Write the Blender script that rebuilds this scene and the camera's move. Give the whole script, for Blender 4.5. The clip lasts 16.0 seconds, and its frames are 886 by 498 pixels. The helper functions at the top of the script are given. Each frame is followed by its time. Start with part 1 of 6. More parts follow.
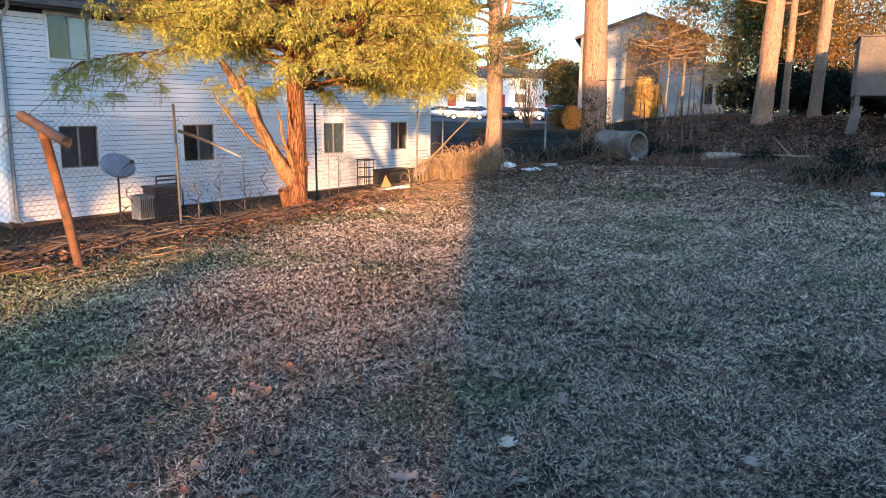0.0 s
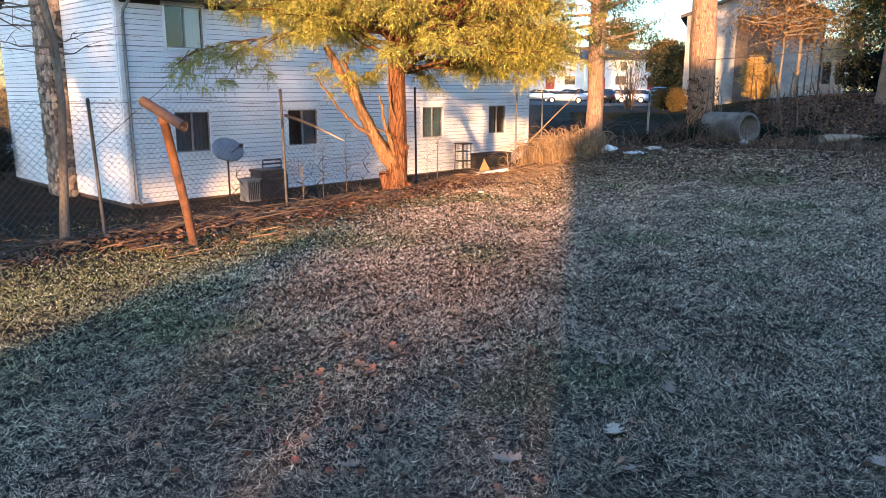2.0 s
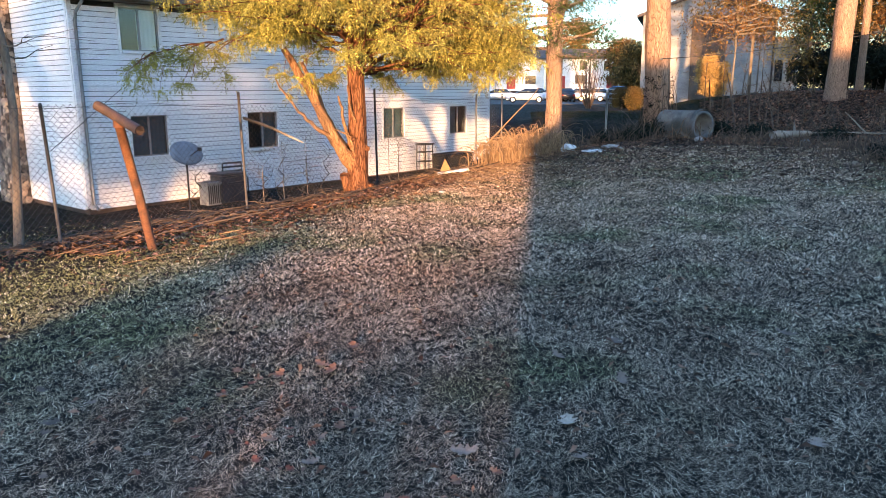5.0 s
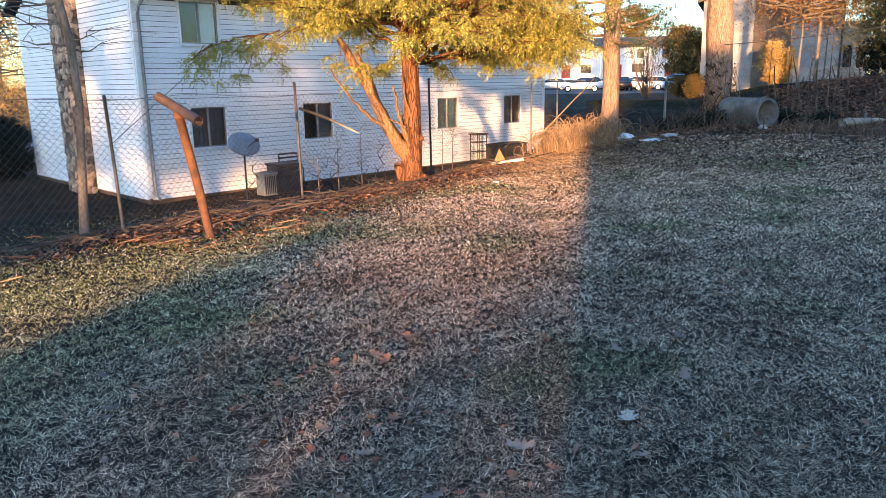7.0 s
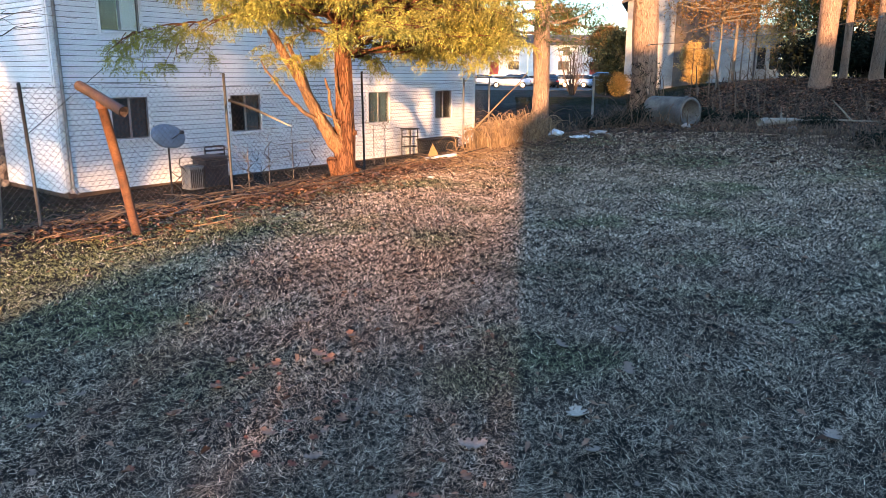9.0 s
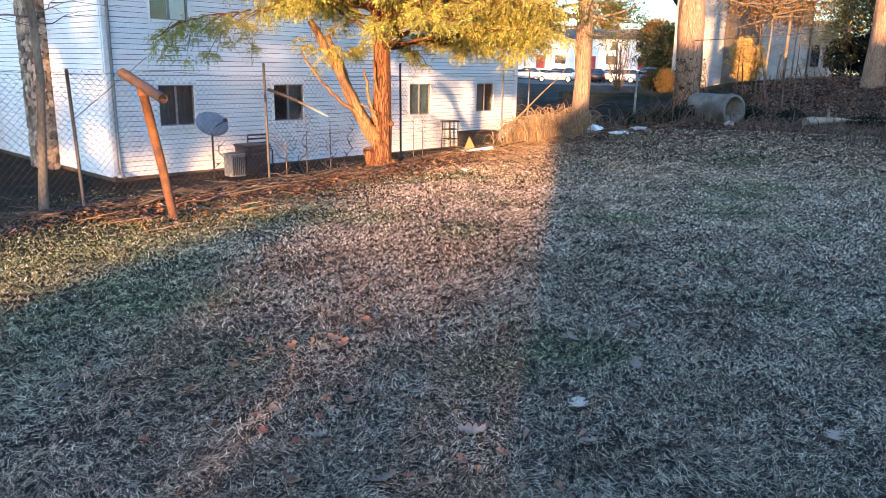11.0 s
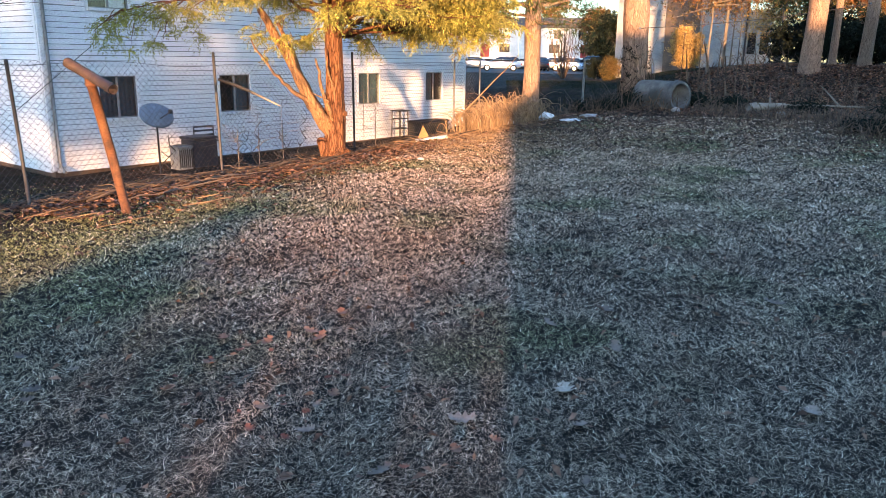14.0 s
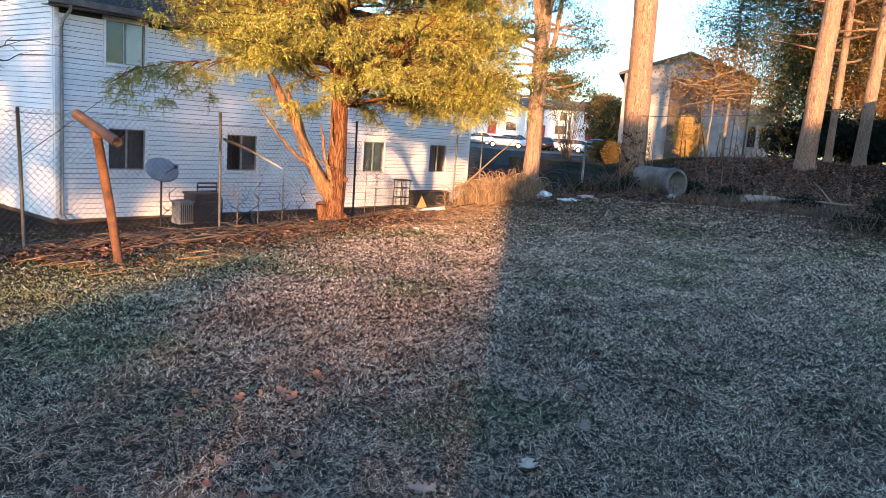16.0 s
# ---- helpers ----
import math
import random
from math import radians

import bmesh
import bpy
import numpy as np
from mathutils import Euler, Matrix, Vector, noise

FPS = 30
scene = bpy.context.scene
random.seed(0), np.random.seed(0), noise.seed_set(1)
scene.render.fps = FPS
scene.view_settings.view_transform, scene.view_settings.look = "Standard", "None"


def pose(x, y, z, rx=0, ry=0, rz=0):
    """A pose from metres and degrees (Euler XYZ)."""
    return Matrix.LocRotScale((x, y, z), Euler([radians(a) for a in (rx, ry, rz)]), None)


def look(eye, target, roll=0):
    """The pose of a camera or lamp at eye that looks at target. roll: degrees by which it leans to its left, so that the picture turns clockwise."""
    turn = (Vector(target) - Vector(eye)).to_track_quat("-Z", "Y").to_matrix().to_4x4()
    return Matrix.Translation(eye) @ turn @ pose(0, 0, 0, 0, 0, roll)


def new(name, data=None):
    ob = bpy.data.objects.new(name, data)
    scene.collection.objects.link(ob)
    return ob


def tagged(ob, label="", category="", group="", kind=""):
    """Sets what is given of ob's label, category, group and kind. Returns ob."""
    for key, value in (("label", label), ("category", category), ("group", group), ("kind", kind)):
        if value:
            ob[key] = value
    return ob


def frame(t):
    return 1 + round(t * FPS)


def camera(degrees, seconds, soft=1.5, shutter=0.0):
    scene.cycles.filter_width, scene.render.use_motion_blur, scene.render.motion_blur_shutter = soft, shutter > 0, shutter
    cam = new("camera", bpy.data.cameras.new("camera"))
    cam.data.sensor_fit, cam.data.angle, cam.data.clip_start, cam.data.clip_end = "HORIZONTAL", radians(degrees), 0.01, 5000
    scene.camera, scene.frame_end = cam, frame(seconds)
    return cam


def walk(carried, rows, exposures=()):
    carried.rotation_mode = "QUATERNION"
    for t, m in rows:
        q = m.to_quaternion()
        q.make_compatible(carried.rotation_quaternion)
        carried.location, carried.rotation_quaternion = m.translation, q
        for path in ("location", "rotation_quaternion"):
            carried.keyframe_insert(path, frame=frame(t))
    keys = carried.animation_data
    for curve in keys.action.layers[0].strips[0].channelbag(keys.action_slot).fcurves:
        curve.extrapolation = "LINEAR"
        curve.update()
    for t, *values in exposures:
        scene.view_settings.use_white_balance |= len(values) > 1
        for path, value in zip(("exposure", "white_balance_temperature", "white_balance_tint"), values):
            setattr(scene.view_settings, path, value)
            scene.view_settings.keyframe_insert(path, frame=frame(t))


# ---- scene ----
EXPO, KELVIN, TINT = 3.04, 6050, 13
cam = camera(62.0, 16.0, soft=0.6)
GAIN = [(0, 0.0), (0.5, -0.03), (1.5, -0.09), (2.5, -0.08), (3.0, -0.19), (3.5, -0.14), (6.0, 0.05), (7.5, 0.0), (8.5, -0.06), (11.0, 0.25), (11.5, 0.2), (12.0, 0.06), (12.5, 0.2), (13.0, -0.05), (13.5, -0.1), (14.0, 0.12), (14.5, 0.17), (15.0, 0.24), (15.5, 0.42), (16, -0.08)]
PATH = [
    (0, (-0.205, 0.025, 1.727), (1.382, 1.181, 1.347), 0.9),
    (0.5, (-0.174, -0.032, 1.708), (1.382, 1.15, 1.284), 1.2),
    (1, (-0.166, -0.04, 1.708), (1.334, 1.211, 1.276), 0.8),
    (1.5, (-0.179, -0.012, 1.694), (1.282, 1.279, 1.25), 1.1),
    (2, (-0.223, 0.082, 1.702), (1.193, 1.429, 1.279), 0.2),
    (2.5, (-0.276, 0.169, 1.697), (1.093, 1.577, 1.313), -1.1),
    (3, (-0.284, 0.183, 1.695), (1.144, 1.528, 1.305), -0.4),
    (3.5, (-0.283, 0.166, 1.697), (1.235, 1.397, 1.271), -0.1),
    (3.7, (-0.28, 0.159, 1.693), (1.256, 1.365, 1.264), -0.2),
    (5.8, (-0.18, -0.084, 1.725), (1.263, 1.238, 1.315), -0.8),
    (6, (-0.153, -0.082, 1.704), (1.289, 1.243, 1.298), -1.0),
    (6.5, (-0.177, -0.04, 1.705), (1.241, 1.305, 1.278), -0.4),
    (7, (-0.208, 0.054, 1.69), (1.171, 1.432, 1.245), -0.9),
    (7.5, (-0.262, 0.156, 1.688), (1.074, 1.589, 1.286), -2.4),
    (8, (-0.267, 0.209, 1.678), (1.099, 1.611, 1.268), -1.2),
    (8.5, (-0.263, 0.201, 1.677), (1.22, 1.462, 1.217), 0.1),
    (8.7, (-0.246, 0.192, 1.685), (1.26, 1.425, 1.225), 0.2),
    (10.8, (-0.192, 0.0, 1.691), (1.267, 1.284, 1.218), 1.2),
    (11, (-0.186, -0.015, 1.694), (1.243, 1.3, 1.214), 1.1),
    (11.5, (-0.179, -0.057, 1.691), (1.216, 1.291, 1.203), 0.8),
    (12, (-0.185, -0.053, 1.688), (1.213, 1.297, 1.214), 0.8),
    (12.5, (-0.198, -0.019, 1.694), (1.21, 1.321, 1.222), 0.9),
    (13, (-0.227, 0.078, 1.685), (1.213, 1.391, 1.236), 0.6),
    (13.5, (-0.268, 0.107, 1.685), (1.208, 1.379, 1.236), -0.2),
    (14, (-0.274, 0.147, 1.673), (1.242, 1.35, 1.169), 0.8),
    (14.5, (-0.276, 0.154, 1.675), (1.253, 1.347, 1.183), 1.3),
    (15, (-0.279, 0.127, 1.67), (1.211, 1.367, 1.177), 1.5),
    (15.5, (-0.263, 0.043, 1.701), (1.242, 1.278, 1.242), 2.0),
    (16, (-0.259, 0.001, 1.689), (1.285, 1.233, 1.372), 4.4),
]
walk(cam, [(t, look(eye, target, roll)) for t, eye, target, roll in PATH],
     exposures=[(t, EXPO + e, KELVIN, TINT) for t, e in GAIN])

# ---- light ----
SUN_EL, SUN_AZ = 5.0, 33.3          # elevation; the way the light travels, from +x
ALONG = Vector((math.cos(radians(SUN_AZ)), math.sin(radians(SUN_AZ)), 0))
ACROSS = Vector((-ALONG.y, ALONG.x, 0))
world = bpy.data.worlds.new("world")
scene.world = world
world.use_nodes = True
wt = world.node_tree
sky = wt.nodes.new("ShaderNodeTexSky")
sky.sky_type, sky.sun_disc = "NISHITA", False
sky.sun_elevation, sky.sun_rotation = radians(SUN_EL), math.atan2(-ALONG.x, -ALONG.y)
sky.air_density, sky.dust_density, sky.ozone_density = 1.0, 0.8, 3.0
wt.links.new(sky.outputs["Color"], wt.nodes["Background"].inputs["Color"])
wt.nodes["Background"].inputs["Strength"].default_value = 0.15
sun = new("sun", bpy.data.lights.new("sun", "SUN"))
sun.data.energy, sun.data.angle, sun.data.color = 2.4, radians(0.9), (1.0, 0.54, 0.23)
sun.matrix_world = look((-60 * ALONG.x, -60 * ALONG.y, 30), Vector((-60 * ALONG.x, -60 * ALONG.y, 30)) + ALONG * math.cos(radians(SUN_EL)) + Vector((0, 0, -math.sin(radians(SUN_EL)))))


# ---- materials ----
def surface(name, a, b, scale=8.0, rough=0.8, bump=0.2, fine=60.0, metal=0.0, stretch=(1, 1, 1), island=0.0, spec=0.3, third=None, obrand=0.0, lo=0.35, hi=0.65, trans=0.0, vary=0.0, patch=0.52, toward=None):
    m = bpy.data.materials.new(name)
    m.use_nodes = True
    nt, L = m.node_tree, m.node_tree.links
    bs = nt.nodes["Principled BSDF"]
    bs.inputs["Roughness"].default_value, bs.inputs["Metallic"].default_value = rough, metal
    bs.inputs["Specular IOR Level"].default_value = spec
    geo = nt.nodes.new("ShaderNodeNewGeometry")
    mp = nt.nodes.new("ShaderNodeMapping")
    mp.inputs["Scale"].default_value = stretch
    L.new(geo.outputs["Position"], mp.inputs["Vector"])
    def nz(s, d=4.0):
        n = nt.nodes.new("ShaderNodeTexNoise")
        n.inputs["Scale"].default_value, n.inputs["Detail"].default_value = s, d
        L.new(mp.outputs[0], n.inputs["Vector"])
        return n.outputs["Fac"]
    def mix(f, x, y, kind="MIX"):
        n = nt.nodes.new("ShaderNodeMix")
        n.data_type, n.blend_type = "RGBA", kind
        if isinstance(f, float):
            n.inputs[0].default_value = f
        else:
            L.new(f, n.inputs[0])
        for i, v in ((6, x), (7, y)):
            if isinstance(v, tuple):
                n.inputs[i].default_value = (*v, 1)
            else:
                L.new(v, n.inputs[i])
        return n.outputs[2]
    def ramp(f, p, q):
        n = nt.nodes.new("ShaderNodeMapRange")
        n.inputs["From Min"].default_value, n.inputs["From Max"].default_value = p, q
        L.new(f, n.inputs["Value"])
        return n.outputs[0]
    big, small = nz(scale), nz(fine, 3.0)
    col = mix(ramp(big, lo, hi), a, b)
    if third:
        col = mix(ramp(nz(scale * 0.31 + 0.05), patch, patch + 0.16), col, third)
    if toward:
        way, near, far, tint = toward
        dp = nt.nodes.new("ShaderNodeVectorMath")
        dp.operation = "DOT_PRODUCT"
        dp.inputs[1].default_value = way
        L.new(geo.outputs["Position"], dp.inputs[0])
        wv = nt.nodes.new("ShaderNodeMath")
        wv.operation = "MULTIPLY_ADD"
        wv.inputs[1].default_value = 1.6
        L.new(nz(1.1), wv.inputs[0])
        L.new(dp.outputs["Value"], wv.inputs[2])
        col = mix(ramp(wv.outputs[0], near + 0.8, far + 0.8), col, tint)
    if island:
        col = mix(ramp(geo.outputs["Random Per Island"], 1 - island, 1.0), col, tuple(min(1, v * 1.5) for v in a))
    if vary:
        g = nt.nodes.new("ShaderNodeMapRange")
        g.inputs["To Min"].default_value, g.inputs["To Max"].default_value = 1 - vary, 1 + vary
        L.new(geo.outputs["Random Per Island"], g.inputs["Value"])
        hs = nt.nodes.new("ShaderNodeHueSaturation")
        L.new(g.outputs[0], hs.inputs["Value"])
        L.new(col, hs.inputs["Color"])
        col = hs.outputs["Color"]
    if obrand:
        oi = nt.nodes.new("ShaderNodeObjectInfo")
        g = nt.nodes.new("ShaderNodeMapRange")
        g.inputs["To Min"].default_value, g.inputs["To Max"].default_value = 1 - obrand, 1 + obrand
        L.new(oi.outputs["Random"], g.inputs["Value"])
        hs = nt.nodes.new("ShaderNodeHueSaturation")
        L.new(g.outputs[0], hs.inputs["Value"])
        L.new(col, hs.inputs["Color"])
        col = hs.outputs["Color"]
    g2 = nt.nodes.new("ShaderNodeMapRange")
    g2.inputs["From Min"].default_value, g2.inputs["From Max"].default_value = 0.3, 0.7
    g2.inputs["To Min"].default_value, g2.inputs["To Max"].default_value = 0.78, 1.2
    L.new(small, g2.inputs["Value"])
    hs = nt.nodes.new("ShaderNodeHueSaturation")
    L.new(g2.outputs[0], hs.inputs["Value"])
    L.new(col, hs.inputs["Color"])
    L.new(hs.outputs["Color"], bs.inputs["Base Color"])
    if bump:
        bp = nt.nodes.new("ShaderNodeBump")
        bp.inputs["Strength"].default_value, bp.inputs["Distance"].default_value = bump, 0.02
        L.new(small, bp.inputs["Height"])
        L.new(bp.outputs[0], bs.inputs["Normal"])
    if trans:
        tr = nt.nodes.new("ShaderNodeBsdfTranslucent")
        L.new(hs.outputs["Color"], tr.inputs["Color"])
        mx = nt.nodes.new("ShaderNodeMixShader")
        mx.inputs[0].default_value = trans
        L.new(bs.outputs[0], mx.inputs[1])
        L.new(tr.outputs[0], mx.inputs[2])
        L.new(mx.outputs[0], nt.nodes["Material Output"].inputs["Surface"])
    return m


def plated(name, plate, edge, size, tall, bump=0.8, pale=None, wide=0.12):
    """Bark of upright plates with dark fissures between them."""
    m = bpy.data.materials.new(name)
    m.use_nodes = True
    nt, L = m.node_tree, m.node_tree.links
    bs = nt.nodes["Principled BSDF"]
    bs.inputs["Roughness"].default_value, bs.inputs["Specular IOR Level"].default_value = 0.95, 0.05
    geo = nt.nodes.new("ShaderNodeNewGeometry")
    mp = nt.nodes.new("ShaderNodeMapping")
    mp.inputs["Scale"].default_value = (1 / size, 1 / size, 1 / (size * tall))
    L.new(geo.outputs["Position"], mp.inputs["Vector"])
    wob = nt.nodes.new("ShaderNodeTexNoise")
    wob.inputs["Scale"].default_value, wob.inputs["Detail"].default_value = 0.9, 5
    L.new(mp.outputs[0], wob.inputs["Vector"])
    add = nt.nodes.new("ShaderNodeVectorMath")
    add.operation = "MULTIPLY_ADD"
    add.inputs[1].default_value = (0.9, 0.9, 0.9)
    L.new(wob.outputs["Color"], add.inputs[0])
    L.new(mp.outputs[0], add.inputs[2])
    vo = nt.nodes.new("ShaderNodeTexVoronoi")
    vo.feature = "DISTANCE_TO_EDGE"
    vo.inputs["Scale"].default_value = 1.0
    L.new(add.outputs[0], vo.inputs["Vector"])
    cr = nt.nodes.new("ShaderNodeMapRange")
    cr.inputs["From Min"].default_value, cr.inputs["From Max"].default_value = 0.0, wide
    L.new(vo.outputs["Distance"], cr.inputs["Value"])
    vc = nt.nodes.new("ShaderNodeTexVoronoi")
    vc.inputs["Scale"].default_value = 1.0
    L.new(add.outputs[0], vc.inputs["Vector"])
    tone = nt.nodes.new("ShaderNodeMix")
    tone.data_type = "RGBA"
    tone.inputs[6].default_value, tone.inputs[7].default_value = (*plate, 1), (*(pale or tuple(v * 1.6 for v in plate)), 1)
    L.new(vc.outputs["Color"], tone.inputs[0])
    mx = nt.nodes.new("ShaderNodeMix")
    mx.data_type = "RGBA"
    mx.inputs[6].default_value = (*edge, 1)
    L.new(cr.outputs[0], mx.inputs[0])
    L.new(tone.outputs[2], mx.inputs[7])
    fine = nt.nodes.new("ShaderNodeTexNoise")
    fine.inputs["Scale"].default_value, fine.inputs["Detail"].default_value = 5, 6
    L.new(mp.outputs[0], fine.inputs["Vector"])
    g = nt.nodes.new("ShaderNodeMapRange")
    g.inputs["From Min"].default_value, g.inputs["From Max"].default_value = 0.3, 0.7
    g.inputs["To Min"].default_value, g.inputs["To Max"].default_value = 0.6, 1.35
    L.new(fine.outputs["Fac"], g.inputs["Value"])
    hs = nt.nodes.new("ShaderNodeHueSaturation")
    L.new(g.outputs[0], hs.inputs["Value"])
    L.new(mx.outputs[2], hs.inputs["Color"])
    L.new(hs.outputs["Color"], bs.inputs["Base Color"])
    bp = nt.nodes.new("ShaderNodeBump")
    bp.inputs["Strength"].default_value, bp.inputs["Distance"].default_value = bump, 0.03
    L.new(cr.outputs[0], bp.inputs["Height"])
    L.new(bp.outputs[0], bs.inputs["Normal"])
    return m


M = {}
M["soil"] = surface("soil_and_turf", (0.030, 0.022, 0.016), (0.013, 0.010, 0.008), 3.5, 0.95, 0.9, 70, third=(0.05, 0.034, 0.024), spec=0.06)
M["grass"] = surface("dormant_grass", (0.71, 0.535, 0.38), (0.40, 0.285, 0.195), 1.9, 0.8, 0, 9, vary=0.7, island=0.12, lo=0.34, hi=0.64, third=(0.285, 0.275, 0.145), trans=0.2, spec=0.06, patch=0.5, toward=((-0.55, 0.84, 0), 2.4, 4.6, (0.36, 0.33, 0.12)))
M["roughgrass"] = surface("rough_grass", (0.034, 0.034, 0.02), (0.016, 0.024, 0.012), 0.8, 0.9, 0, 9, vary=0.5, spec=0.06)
M["leaf"] = surface("dead_leaf", (0.25, 0.135, 0.085), (0.10, 0.058, 0.042), 5, 0.85, 0.2, 60, vary=0.8, third=(0.24, 0.13, 0.075), spec=0.06)
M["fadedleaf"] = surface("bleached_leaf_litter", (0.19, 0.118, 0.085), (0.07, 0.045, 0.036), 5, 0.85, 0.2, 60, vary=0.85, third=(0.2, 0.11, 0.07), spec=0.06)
M["oakleaf"] = surface("fallen_oak_leaf", (0.36, 0.19, 0.11), (0.24, 0.11, 0.065), 20, 0.7, 0.2, 80, obrand=0.3)
M["redoak"] = surface("red_oak_leaf", (0.26, 0.09, 0.05), (0.15, 0.055, 0.036), 20, 0.75, 0.2, 80, obrand=0.3)
M["fadedoak"] = surface("faded_oak_leaf", (0.27, 0.19, 0.14), (0.17, 0.115, 0.085), 20, 0.75, 0.2, 80, obrand=0.3)
M["paleleaf"] = surface("bleached_leaf", (0.55, 0.43, 0.32), (0.42, 0.32, 0.24), 20, 0.7, 0.2, 80)
M["twig"] = surface("dry_twig", (0.12, 0.085, 0.06), (0.055, 0.042, 0.034), 3, 0.9, 0.2, 60, island=0.5, spec=0.06)
M["cane"] = surface("dry_cane", (0.27, 0.18, 0.10), (0.14, 0.09, 0.055), 3, 0.8, 0.2, 60, island=0.4, spec=0.06)
M["siding"] = surface("white_vinyl_siding", (0.80, 0.80, 0.795), (0.72, 0.725, 0.725), 0.6, 0.55, 0.05, 25, stretch=(1, 1, 2), obrand=0.03)
# dark wall core; seen through the board gaps it draws the lap shadows
M["lapshade"] = surface("lap_shadow_core", (0.05, 0.05, 0.053), (0.035, 0.035, 0.038), 5, 0.95, 0.1, 40)
M["trim"] = surface("white_trim", (0.76, 0.76, 0.75), (0.68, 0.68, 0.67), 3, 0.5, 0.05, 40)
M["found"] = surface("foundation_block", (0.12, 0.085, 0.06), (0.07, 0.05, 0.04), 4, 0.95, 0.5, 40)
M["shingle"] = surface("dark_shingles", (0.06, 0.06, 0.068), (0.035, 0.036, 0.042), 6, 0.9, 0.5, 60, obrand=0.3)
M["gutter"] = surface("aged_gutter", (0.13, 0.115, 0.105), (0.08, 0.07, 0.065), 4, 0.5, 0.1, 30)
M["stone"] = surface("chimney_stone", (0.33, 0.25, 0.175), (0.15, 0.105, 0.08), 7, 0.9, 0.6, 40, obrand=0.7)
M["oldpost"] = surface("tarnished_post", (0.10, 0.092, 0.085), (0.06, 0.054, 0.05), 6, 0.7, 0.2, 60, metal=0.3)
M["mortar"] = surface("mortar", (0.06, 0.05, 0.042), (0.04, 0.034, 0.03), 8, 0.95, 0.4, 60)
M["frame"] = surface("bronze_window_frame", (0.25, 0.26, 0.26), (0.18, 0.19, 0.2), 6, 0.5, 0.05, 60)
M["curtain"] = surface("window_blind", (0.055, 0.10, 0.13), (0.04, 0.075, 0.10), 3, 0.9, 0.1, 30)
M["dark"] = surface("dark_interior", (0.012, 0.014, 0.017), (0.02, 0.022, 0.026), 3, 0.9, 0, 30)
M["rust"] = surface("rusty_steel", (0.135, 0.055, 0.024), (0.065, 0.031, 0.018), 9, 0.8, 0.35, 70, metal=0.0, third=(0.17, 0.075, 0.03))
M["rustdark"] = surface("dark_rusty_steel", (0.075, 0.046, 0.036), (0.042, 0.03, 0.026), 9, 0.7, 0.3, 70, metal=0.25)
# russet foliage in a brighter copy, low sunlight put into its colour
M["sunleaf"] = surface("sunlit_foliage", (0.55, 0.36, 0.13), (0.32, 0.22, 0.08), 1.0, 0.8, 0, 8, vary=0.5, third=(0.52, 0.27, 0.10), trans=0.25, spec=0.06)
M["galv"] = surface("weathered_galvanised", (0.20, 0.20, 0.20), (0.12, 0.12, 0.12), 6, 0.6, 0.1, 60, metal=0.5)
M["wire"] = surface("fence_wire", (0.10, 0.092, 0.088), (0.05, 0.046, 0.044), 6, 0.7, 0, 60, metal=0.3)
M["darkpost"] = surface("dark_post", (0.035, 0.03, 0.03), (0.02, 0.02, 0.02), 6, 0.8, 0.2, 60)
M["cedarbark"] = plated("cedar_bark", (0.165, 0.072, 0.038), (0.06, 0.028, 0.017), 0.022, 14.0, 0.8, (0.25, 0.12, 0.062), 0.12)
# paler copy of the cedar bark: stripped wood, with sunlight added in its colour
M["cedarpale"] = plated("sunlit_worn_bark", (0.26, 0.145, 0.075), (0.11, 0.06, 0.034), 0.022, 14.0, 0.7, (0.34, 0.20, 0.105), 0.1)
M["pinebark"] = plated("pine_bark", (0.27, 0.175, 0.12), (0.115, 0.075, 0.055), 0.030, 7.5, 0.8, (0.36, 0.245, 0.17), 0.07)
M["greybark"] = surface("grey_bark", (0.20, 0.165, 0.13), (0.12, 0.10, 0.08), 8, 0.95, 0.6, 40, stretch=(1, 1, 0.3), spec=0.06)
M["cedarleaf"] = surface("cedar_foliage", (0.34, 0.31, 0.07), (0.18, 0.185, 0.05), 1.5, 0.8, 0, 12, vary=0.5, island=0.1, third=(0.21, 0.172, 0.055), trans=0.2, spec=0.06)
M["pineleaf"] = surface("pine_needles", (0.065, 0.085, 0.03), (0.032, 0.05, 0.022), 1.2, 0.8, 0, 8, island=0.3, third=(0.11, 0.095, 0.035), trans=0.2, spec=0.06)
M["goldleaf"] = surface("russet_foliage", (0.15, 0.095, 0.032), (0.05, 0.048, 0.018), 1.0, 0.8, 0, 8, vary=0.5, island=0.2, third=(0.18, 0.08, 0.028), trans=0.15, spec=0.06)
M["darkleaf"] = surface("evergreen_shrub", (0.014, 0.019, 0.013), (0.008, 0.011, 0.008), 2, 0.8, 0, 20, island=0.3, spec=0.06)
M["concrete"] = surface("old_concrete", (0.15, 0.15, 0.142), (0.095, 0.094, 0.09), 5, 0.9, 0.4, 50, third=(0.07, 0.07, 0.066), spec=0.06)
M["palestone"] = surface("pale_stone", (0.42, 0.38, 0.35), (0.28, 0.25, 0.23), 9, 0.9, 0.4, 50)
M["asphalt"] = surface("asphalt", (0.06, 0.06, 0.062), (0.045, 0.045, 0.047), 0.5, 0.9, 0.3, 30)
M["whiteplastic"] = surface("white_plastic", (0.72, 0.72, 0.70), (0.6, 0.6, 0.58), 5, 0.5, 0.05, 60)
# grey dish; the blue in its colour stands in for reflected sky
M["dish"] = surface("sky_tinted_dish", (0.17, 0.22, 0.275), (0.12, 0.16, 0.21), 6, 0.5, 0.05, 60)
